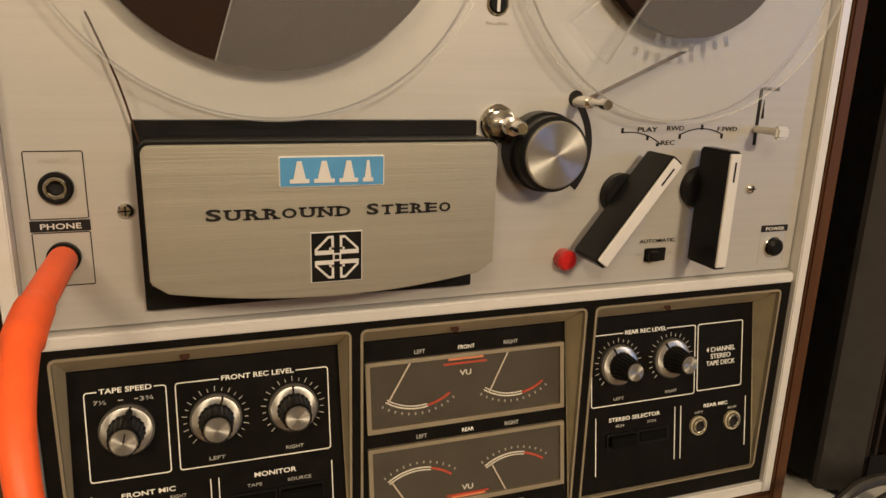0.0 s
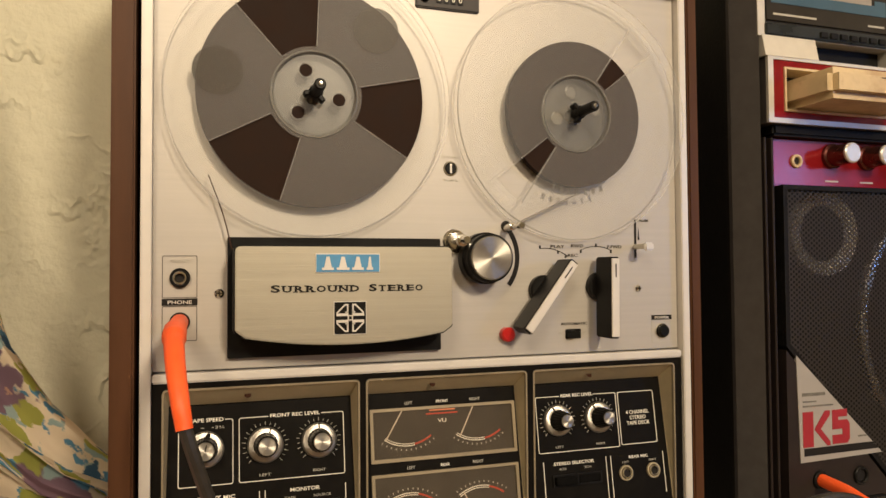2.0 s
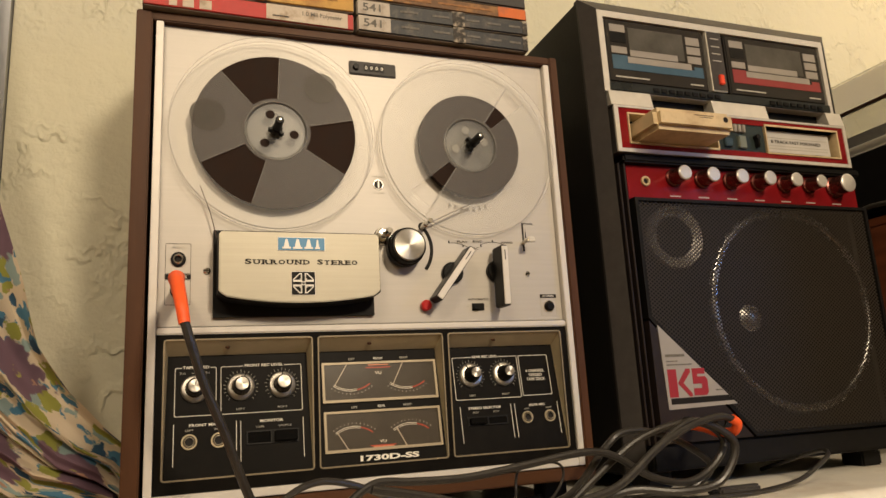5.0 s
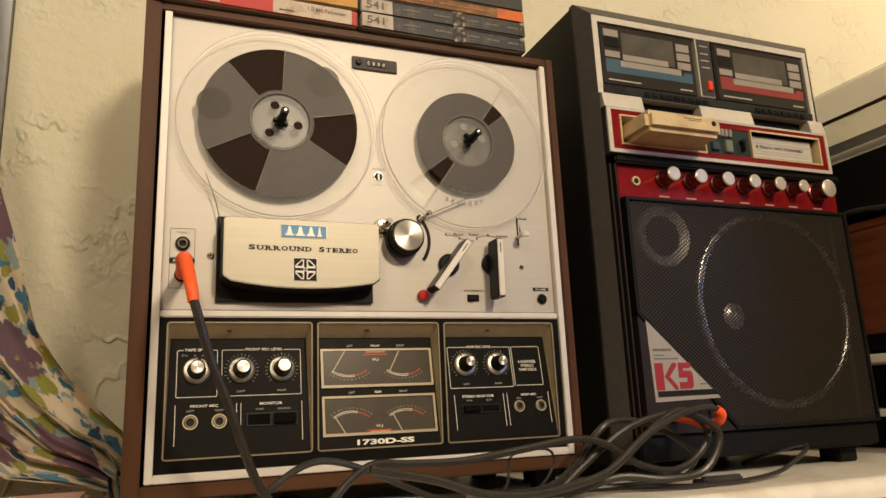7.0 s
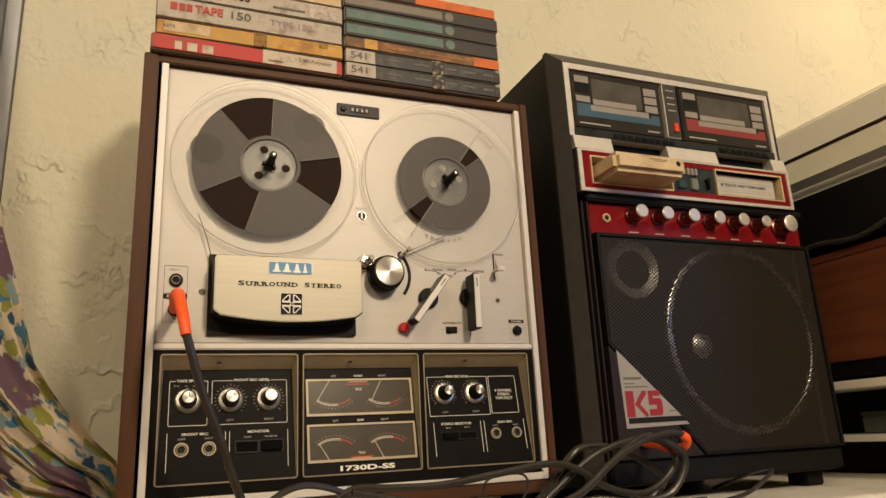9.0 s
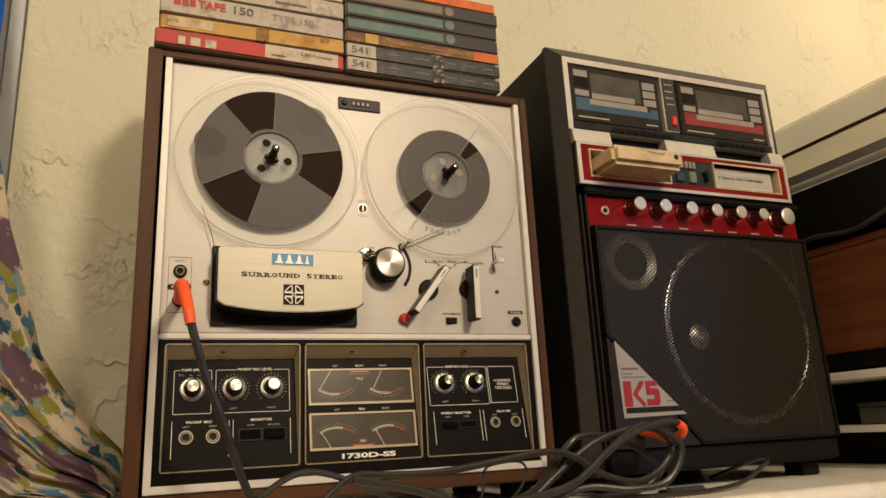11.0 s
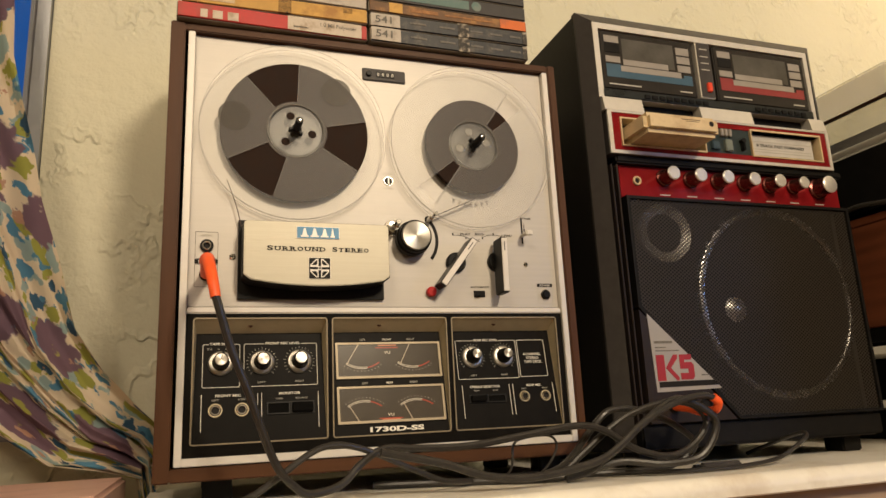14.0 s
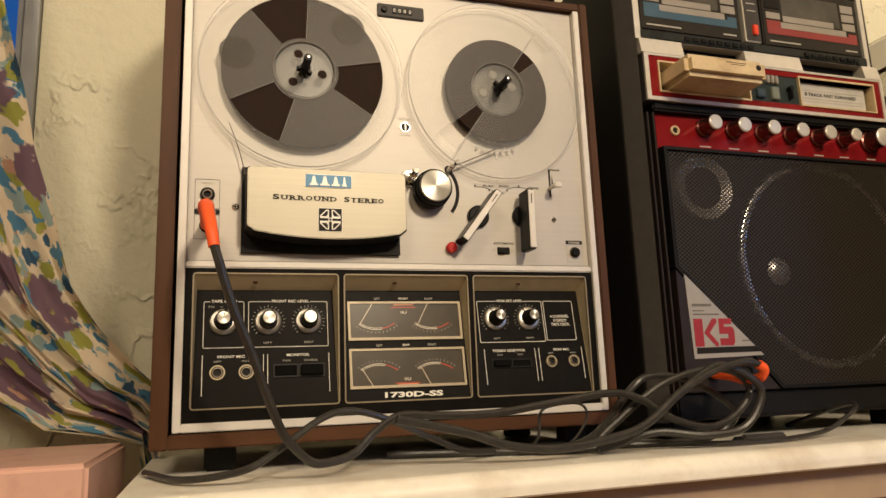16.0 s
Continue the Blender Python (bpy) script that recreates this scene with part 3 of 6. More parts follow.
letters("PAUSE", 0.3525, PY - 0.0003, 0.2700, 0.0017, 0.0100, M_BLACK_INK, deck)
part("pause_lever", merge(box(0.3430, 0.3463, PY - 0.0170, PY, 0.2490, 0.2525, 0.0010), box(0.3420, 0.3500, PY - 0.0190, PY - 0.0150, 0.2473, 0.2535, 0.0012)), M_K_SILVER, deck)
# selector scales over the levers
def arc_strip(cx, cz, r, a0, a1, w, y0, y1, n=14, m=None):
    bm = bmesh.new()
    v = []
    for i in range(n + 1):
        a = radians(a0 + (a1 - a0) * i / n)
        v.append([bm.verts.new((cx + q * math.cos(a), y, cz + q * math.sin(a))) for q, y in ((r - w / 2, y0), (r + w / 2, y0), (r + w / 2, y1), (r - w / 2, y1))])
    for a, b in zip(v, v[1:]):
        for k in range(4):
            bm.faces.new((a[k], a[(k + 1) % 4], b[(k + 1) % 4], b[k]))
    bm.faces.new(v[0]), bm.faces.new(v[-1][::-1])
    if m:
        bm.transform(m)
    return bm


part("printed_scale", merge(arc_strip(0.2700, 0.2180, 0.0315, 54, 96, 0.0005, PY - 0.0003, PY + 0.0004), box(0.2655, 0.2668, PY - 0.0003, PY + 0.0004, 0.2490, 0.2515), box(0.2800, 0.2812, PY - 0.0003, PY + 0.0004, 0.2455, 0.2478),
                            box(0.2860, 0.2875, PY - 0.0003, PY + 0.0004, 0.2425, 0.2440)), M_BLACK_INK, deck)
part("printed_scale", merge(arc_strip(0.3120, 0.2220, 0.0290, 64, 116, 0.0005, PY - 0.0003, PY + 0.0004), box(0.2987, 0.3000, PY - 0.0003, PY + 0.0004, 0.2460, 0.2485), box(0.3114, 0.3127, PY - 0.0003, PY + 0.0004, 0.2505, 0.2530),
                            box(0.3240, 0.3253, PY - 0.0003, PY + 0.0004, 0.2460, 0.2485)), M_BLACK_INK, deck)
letters("PLAY", 0.2800, PY - 0.0003, 0.2497, 0.0022, 0.0110, M_BLACK_INK, deck)
letters("RWD", 0.2962, PY - 0.0003, 0.2502, 0.0022, 0.0100, M_BLACK_INK, deck)
letters("F.FWD", 0.3275, PY - 0.0003, 0.2497, 0.0022, 0.0120, M_BLACK_INK, deck)
letters("REC", 0.2925, PY - 0.0003, 0.2432, 0.0022, 0.0080, M_BLACK_INK, deck)


# levers: a black blade on a round boss with a bright strip along its front
def control_lever(cx, cz, lean, length, bx, bz):
    disc("lever_boss", bx, bz, 0.0105, PY - 0.0052, PY + 0.0005, M_BLACK, deck, 40, 0.0012)
    m = Matrix.Translation((cx, 0, cz)) @ Matrix.Rotation(radians(lean), 4, "Y")
    h = length / 2
    blade = part("lever", box(-0.0036, 0.0036, -0.0188, PY - 0.0048, -h, h, 0.0009, 2, m), M_BLACK, deck, "black lever with a bright front strip")
    part("lever_strip", box(-0.0030, 0.0030, -0.0196, -0.0180, -h + 0.0012, h - 0.0012, 0.0004, 1, m), M_TRIM, blade)
    part("lever_mark", box(-0.0004, 0.0004, -0.0199, -0.0194, h - 0.0145, h - 0.0050, 0, 1, m), M_BLACK_INK, blade)


control_lever(0.2625, 0.2155, 37.5, 0.0605, 0.2672, 0.2195)
control_lever(0.3122, 0.2138, 0.5, 0.0580, 0.3135, 0.2215)

# pinch roller knob, tape guides
smooth(part("pinch_roller", lathe(0.2198, 0.2420, [(0, -0.0138), (0.0155, -0.0138), (0.0166, -0.0126), (0.0166, -0.0060), (0.0178, -0.0050), (0.0178, 0.0030), (0.0165, 0.0040), (0.0165, PY), (0, PY)], 64), M_BLACK, deck, "black pinch roller"))
roller_cap = smooth(part("roller_cap", lathe(0.2198, 0.2420, [(0, -0.0158), (0.0140, -0.0158), (0.0148, -0.0151), (0.0148, -0.0133), (0, -0.0133)], 64), M_SPUN, deck, "spun aluminium cap"))
part("guide_slot", merge(arc_strip(0.2160, 0.2430, 0.0322, -38, 42, 0.0034, PY - 0.0003, PY + 0.0005, 20), lathe(0.2396, 0.2650, [(0, PY - 0.0003), (0.0038, PY - 0.0003), (0.0038, PY + 0.0005), (0, PY + 0.0005)], 20)), M_BLACK_INK, deck)
smooth(part("tape_guide", lathe(0.2395, 0.2640, [(0, -0.0215), (0.0020, -0.0215), (0.0024, -0.0208), (0.0024, -0.0170), (0.0017, -0.0165), (0.0017, -0.0065), (0.0026, -0.006), (0.0026, PY), (0, PY)], 24), M_CHROME, deck))
hollow("guide_collar", 0.2006, 0.2540, 0.0085, 0.0060, PY - 0.0018, PY + 0.0005, M_CHROME, deck)
smooth(part("tape_guide", lathe(0.2006, 0.2540, [(0, -0.0200), (0.0023, -0.0200), (0.0027, -0.0193), (0.0027, -0.0120), (0.0040, -0.0115), (0.0040, -0.0075), (0.0022, -0.0070), (0.0022, 0.0), (0.0058, 0.0005), (0.0058, PY), (0, PY)], 28), M_CHROME, deck))

# head cover: aluminium face with a bowed lower edge, black skirt behind it
CX0, CX1, CZT, CZB, SAG = 0.0535, 0.1894, 0.2492, 0.1950, 0.0068
def cover_outline(g):
    pts = rounded(CX0 + g, CX1 - g, CZB + g, CZT - g, 0.0032, 4)
    top, low = [p for p in pts if p[1] > (CZT + CZB) / 2], []
    n = 22
    for i in range(n + 1):
        t = i / n
        x = CX0 + g + (CX1 - CX0 - 2 * g) * t
        edge = min(t, 1 - t) * (CX1 - CX0)
        lift = 0.0032 * max(0, 1 - edge / 0.0032) ** 2
        low.append((x, CZB + g - SAG * (1 - (2 * t - 1) ** 2) + lift))
    return top + low
part("head_housing", box(0.0500, 0.1892, PY - 0.0045, PY + 0.001, 0.1800, 0.2555, 0.0004), M_BLACK, deck)
part("head_skirt", prism(cover_outline(-0.0006), -0.0195, PY - 0.003, 0.0004), M_BLACK, deck)
cover = part("head_cover", prism(cover_outline(0.0003), -0.0222, -0.0190, 0.0007), M_ALU_COVER, deck, "champagne aluminium head cover with a bowed lower edge")
CF = -0.0222
part("badge_frame", box(0.1008, 0.1410, CF - 0.0008, CF + 0.0004, 0.2328, 0.2446, 0.0003), M_TRIM, cover)
part("badge", box(0.1013, 0.1405, CF - 0.0010, CF, 0.2333, 0.2441), M_BLUE, cover, "sky-blue enamel badge")
for i, w in enumerate((0.0072, 0.0078, 0.0072, 0.0040)):   # plain raised blocks in place of the maker's mark
    x0 = 0.1047 + (0, 0.0090, 0.0186, 0.0277)[i]
    part("badge_block", merge(box(x0, x0 + w, CF - 0.0015, CF - 0.0006, 0.2345, 0.2360), prism([(x0 + w * 0.18, 0.2360), (x0 + w * 0.82, 0.2360), (x0 + w * 0.62, 0.2427), (x0 + w * 0.38, 0.2427)], CF - 0.0015, CF - 0.0006)), M_TRIM, cover)
SERIFS = {"U": ((-0.72, 1), (0.72, 1)), "R": ((-0.72, 1), (-0.72, 0), (0.80, 0)), "N": ((-0.75, 1), (0.75, 1), (-0.75, 0)), "D": ((-0.75, 1), (-0.75, 0)), "T": ((0, 0),), "E": ((-0.70, 1), (-0.70, 0))}
for word, x0, x1 in (("SURROUND", 0.0735, 0.1283), ("STEREO", 0.1335, 0.1695)):   # wide slab-serif capitals
    step, bars = (x1 - x0) / len(word), []
    for i, c in enumerate(word):
        cx, hh = x0 + step * (i + 0.5), 0.0041 if i == 0 else 0.0035
        letters(c, cx, CF - 0.0002, 0.2213, hh, step * 0.80, M_BLACK_INK, cover, 0.026)
        for u, top in SERIFS.get(c, ()):
            sx, sz = cx + u * step * 0.38, 0.2213 + (hh - 0.0003 if top else -0.0003)
            bars.append(box(sx - step * 0.21, sx + step * 0.21, CF - 0.00035, CF + 0.0001, sz, sz + 0.0006))
    part("letter_serifs", merge(*bars), M_BLACK_INK, cover)
EX, EZ, ES = 0.1221, 0.2049, 0.0098
part("emblem_frame", box(EX - ES - 0.0004, EX + ES + 0.0004, CF - 0.0004, CF + 0.0004, EZ - ES - 0.0004, EZ + ES + 0.0004, 0.0002), M_TRIM, cover)
part("emblem_plate", box(EX - ES, EX + ES, CF - 0.0006, CF, EZ - ES, EZ + ES), M_BLACK, cover)
def emblem_piece(sx, sz):
    w = 0.0009
    o = [(0.0012, 0.0012), (0.0012, 0.0086), (0.0034, 0.0086), (0.0086, 0.0034), (0.0086, 0.0012)]
    i = [(0.0012 + w, 0.0012 + w * 1.8), (0.0012 + w, 0.0086 - w), (0.0034 - w * 0.3, 0.0086 - w), (0.0086 - w, 0.0034 - w * 0.3), (0.0086 - w, 0.0012 + w * 1.8)]
    f = lambda pts: [(EX + sx * a, EZ + sz * b) for a, b in pts]
    return merge(ring(f(o), f(i), CF - 0.0010, CF - 0.0005), box(*sorted((EX + sx * 0.0012, EX + sx * 0.0030)), CF - 0.0010, CF - 0.0005, *sorted((EZ + sz * 0.0030, EZ + sz * 0.0040))))
for sx in (-1, 1):
    for sz in (-1, 1):
        part("emblem_quarter", emblem_piece(sx, sz), M_TRIM, cover)
part("emblem_core", outline(EX - 0.0016, EX + 0.0016, EZ - 0.0016, EZ + 0.0016, 0.0002, 0.0006, CF - 0.0011, CF - 0.0005), M_TRIM, cover)

# lower black panel with three sunken bays, deep at the top and flush at the foot
LY, DEEP = 0.0035, 0.0160
BAYS = [(0.0130, 0.1325), (0.1380, 0.2525), (0.2585, 0.3755)]
BZ0, BZ1 = 0.0515, 0.1620
for a, b in ((0.0064, 0.0130), (0.1325, 0.1380), (0.2525, 0.2585), (0.3755, 0.3826)):
    part("panel_stile", box(a, b, LY, 0.03, 0.0410, 0.1663), M_BLACKPANEL, deck, "black panel between the sunken control bays")
for a, b in BAYS:
    part("panel_rail", box(a, b, LY, 0.03, BZ1, 0.1663), M_BLACKPANEL, deck)
    part("panel_rail", box(a, b, LY, 0.03, 0.0410, BZ0), M_BLACKPANEL, deck)
TILT_ = math.atan2(DEEP - 0.001, BZ1 - 0.012 - BZ0)
S = Matrix.Translation((0, LY + 0.001, BZ0)) @ Matrix.Rotation(-TILT_, 4, "X") @ Matrix.Translation((0, 0, -BZ0))
for a, b in BAYS:
    zb, yb, d = BZ1 - 0.012, LY + DEEP, 0.0025
    bm = bmesh.new()
    v = [bm.verts.new(q) for q in ((a, LY, BZ0), (b, LY, BZ0), (b, LY, BZ1), (a, LY, BZ1), (a + d * 0.3, LY + 0.001, BZ0 + 0.0005), (b - d * 0.3, LY + 0.001, BZ0 + 0.0005), (b - d, yb, zb), (a + d, yb, zb))]
    for q in ((0, 1, 5, 4), (1, 2, 6, 5), (2, 3, 7, 6), (3, 0, 4, 7)):
        bm.faces.new([v[k] for k in q])
    part("bay_bevel", bm, M_BEIGE, deck, "champagne-coloured bevel round a control bay")
    part("bay_edge", outline(a - 0.0007, b + 0.0007, BZ0 - 0.0007, BZ1 + 0.0007, 0.0030, 0.0012, LY - 0.0006, LY + 0.002), M_GOLD, deck)
    part("bay_screw", lathe((a + b) / 2 - 0.01, 0, [(0, -0.0001), (0.0018, -0.0001), (0.0021, 0.0004), (0, 0.0006)], 16, Matrix.Translation((0, (LY + yb) / 2 - 0.001, (BZ1 + zb) / 2)) @ Matrix.Rotation(radians(-45), 4, "X")), M_TAPE_THIN, deck)
    part("bay_panel", box(a + 0.0008, b - 0.0008, 0.0004, 0.0024, BZ0 + 0.0003, zb + 0.0005, 0, 2, S), M_BLACKPANEL, deck)


def ink(name, bm, material=None):
    return part(name, bm, material or M_WHITE_INK, deck)


def rule(x0, x1, z0, z1):
    return box(x0, x1, 0.0001, 0.0006, z0, z1, 0, 1, S)


def say(text, x, z, h, w=None, material=None, bold=0.0):
    return letters(text, x, -0.0003, z, h, w, material or M_WHITE_INK, deck, bold, m=S)


LW = 0.00045
ink("printed_frame", outline(0.0212, 0.0541, 0.1010, 0.1412, 0.0015, LW, 0.0001, 0.0006, S))
ink("printed_frame", outline(0.0575, 0.1250, 0.1010, 0.1412, 0.0015, LW, 0.0001, 0.0006, S))
ink("printed_frame", outline(0.2662, 0.3335, 0.1010, 0.1412, 0.0015, LW, 0.0001, 0.0006, S))
ink("printed_frame", outline(0.3350, 0.3665, 0.1020, 0.1412, 0.0015, LW, 0.0001, 0.0006, S))
for a, b, c, d in ((0.0265, 0.0490, 0.1400, 0.1425), (0.0760, 0.1100, 0.1400, 0.1425), (0.2860, 0.3140, 0.1400, 0.1425)):
    part("printed_gap", box(a, b, -0.0001, 0.0006, c, d, 0, 1, S), M_BLACKPANEL, deck)
say("TAPE SPEED", 0.0378, 0.1401, 0.0022, 0.0210, None, 0.01)
say("FRONT REC LEVEL", 0.0930, 0.1402, 0.0022, 0.0320, None, 0.01)
say("REAR REC LEVEL", 0.3000, 0.1402, 0.0022, 0.0265, None, 0.01)
say("LEFT", 0.0735, 0.1040, 0.0016, 0.0070, M_DIM_INK)
say("RIGHT", 0.1080, 0.1040, 0.0016, 0.0080, M_DIM_INK)
say("LEFT", 0.2830, 0.1040, 0.0016, 0.0065, M_DIM_INK)
say("RIGHT", 0.3170, 0.1040, 0.0016, 0.0075, M_DIM_INK)
say("7\u00bd", 0.0275, 0.1355, 0.0018, 0.0050, M_DIM_INK)
say("3\u00be", 0.0460, 0.1355, 0.0018, 0.0055, M_DIM_INK)
ink("printed_rule", merge(rule(0.0345, 0.0365, 0.1362, 0.1366), rule(0.0410, 0.0425, 0.1362, 0.1366)), M_DIM_INK)
say("FRONT MIC", 0.0440, 0.0925, 0.0021, 0.0220, None, 0.01)
say("LEFT", 0.0332, 0.0889, 0.0015, 0.0062, M_DIM_INK)
say("RIGHT", 0.0560, 0.0889, 0.0015, 0.0068, M_DIM_INK)
say("MONITOR", 0.0985, 0.0928, 0.0022, 0.0190, None, 0.01)
say("TAPE", 0.0890, 0.0884, 0.0015, 0.0068, M_DIM_INK)
say("SOURCE", 0.1095, 0.0884, 0.0015, 0.0110, M_DIM_INK)
say("STEREO SELECTOR", 0.2935, 0.0920, 0.0021, 0.0330, None, 0.01)
say("4CH", 0.2840, 0.0884, 0.0015, 0.0055, M_DIM_INK)
say("2CH", 0.3045, 0.0884, 0.0015, 0.0055, M_DIM_INK)
say("REAR MIC", 0.3480, 0.0920, 0.0020, 0.0165, None, 0.01)
say("LEFT", 0.3365, 0.0890, 0.0013, 0.0055, M_DIM_INK)
say("RIGHT", 0.3600, 0.0890, 0.0013, 0.0062, M_DIM_INK)
for row, z in (("4 CHANNEL", 0.1243), ("STEREO", 0.1203), ("TAPE DECK", 0.1163)):
    say(row, 0.3508, z, 0.0027, 0.0200 if row != "STEREO" else 0.0140)
for x, z0, z1 in ((0.0212, 0.0620, 0.0950), (0.0700, 0.0620, 0.0950), (0.0735, 0.0620, 0.0950), (0.1250, 0.0620, 0.0950), (0.2692, 0.0620, 0.0950), (0.3205, 0.0640, 0.0950), (0.3245, 0.0640, 0.0950), (0.3700, 0.0650, 0.0950)):
    ink("printed_rule", rule(x - LW / 2, x + LW / 2, z0, z1))


def level_knob(x, z, turn, ticks=True, slim=1.0):
    m = S @ Matrix.Translation((x, 0, z)) @ Matrix.Rotation(radians(turn), 4, "Y")
    if ticks:
        t = []
        for i in range(21):
            a = radians(-135 + 13.5 * i)
            t.append(box(-0.00015, 0.00015, 0.0001, 0.0006, 0.0124, 0.0147 if i % 2 == 0 else 0.0140, 0, 1, S @ Matrix.Translation((x, 0, z)) @ Matrix.Rotation(a, 4, "Y")))
        ink("printed_ticks", merge(*t), M_DIM_INK)
    skirt = smooth(part("knob_skirt", lathe(0, 0, [(0, -0.0030), (0.0075, -0.0034), (0.0104, -0.0026), (0.0113, -0.0014), (0.0113, 0.0005), (0, 0.0005)], 48, m), M_SPUN, deck, "aluminium knob skirt"))
    part("knob_pointer", box(-0.0004, 0.0004, -0.0037, -0.0018, 0.0050, 0.0108, 0, 1, m), M_BLACK_INK, skirt)
    grip = bmesh.new()
    n, rings = 40, []
    for y, r in ((-0.0028, 0.0080), (-0.0060, 0.0072), (-0.0150, 0.0066 * slim), (-0.0160, 0.0060 * slim)):
        rings.append([grip.verts.new(((r - (0.00035 if k % 2 else 0)) * math.cos(2 * math.pi * k / n), y, (r - (0.00035 if k % 2 else 0)) * math.sin(2 * math.pi * k / n))) for k in range(n)])
    for p, q in zip(rings, rings[1:]):
        for k in range(n):
            grip.faces.new((p[k], p[(k + 1) % n], q[(k + 1) % n], q[k]))
    grip.faces.new(rings[-1])
    grip.transform(m)
    part("knob_grip", grip, M_BLACK, deck, "black ribbed knob")
    cap = smooth(part("knob_cap", lathe(0, 0, [(0, -0.0168), (0.0050 * slim, -0.0168), (0.0055 * slim, -0.0163), (0.0055 * slim, -0.0150), (0, -0.0150)], 40, m), M_SPUN, deck, "bright turned cap"))
    return cap


ts_cap = level_knob(0.0372, 0.1232, 12, False)
part("cap_mark", box(-0.0003, 0.0003, -0.0171, -0.0166, 0.0, 0.0040, 0, 1, S @ Matrix.Translation((0.0372, 0, 0.1232)) @ Matrix.Rotation(radians(12), 4, "Y")), M_BLACK_INK, ts_cap)
part("speed_pointer", box(-0.0013, 0.0013, -0.0070, -0.0028, 0.0040, 0.0102, 0.0006, 1, S @ Matrix.Translation((0.0372, 0, 0.1232)) @ Matrix.Rotation(radians(12), 4, "Y")), M_BLACK, deck)
for x, z, turn in ((0.0740, 0.1232, 18), (0.1082, 0.1236, 0), (0.2830, 0.1238, -25), (0.3170, 0.1238, -30)):
    level_knob(x, z, turn, True, 1.0 if x < 0.2 else 0.86)
for x in (0.0332, 0.0561, 0.3362, 0.3600):
    z = 0.0805 if x < 0.2 else 0.0818
    m = S @ Matrix.Translation((x, 0, z))
    r = 0.0062 if x < 0.2 else 0.0056
    hollow("mic_jack_ring", 0, 0, r, r * 0.78, -0.0014, 0.0006, M_BEIGE, deck, m)
    hollow("mic_jack_nut", 0, 0, r * 0.72, r * 0.5, -0.0026, 0.0006, M_CHROME, deck, m)
    part("mic_jack_hole", lathe(0, 0, [(0, -0.0004), (r * 0.52, -0.0004), (r * 0.52, 0.0006), (0, 0.0006)], 24, m), M_BLACK_INK, deck)
for x0, x1, z0, z1, up in ((0.0780, 0.0990, 0.0750, 0.0862, 0), (0.0996, 0.1210, 0.0752, 0.0862, 1), (0.2755, 0.2945, 0.0770, 0.0852, 1), (0.2950, 0.3155, 0.0770, 0.0852, 0)):
    part("switch_frame", outline(x0, x1, z0, z1, 0.0005, 0.0012, -0.0010, 0.0006, S), M_BLACK, deck)
    part("rocker", box(x0 + 0.0013, x1 - 0.0013, -0.0045 if up else -0.0012, 0.0006, z0 + 0.0012, z1 - 0.0012, 0.0006, 2, S), M_ROCKER, deck)

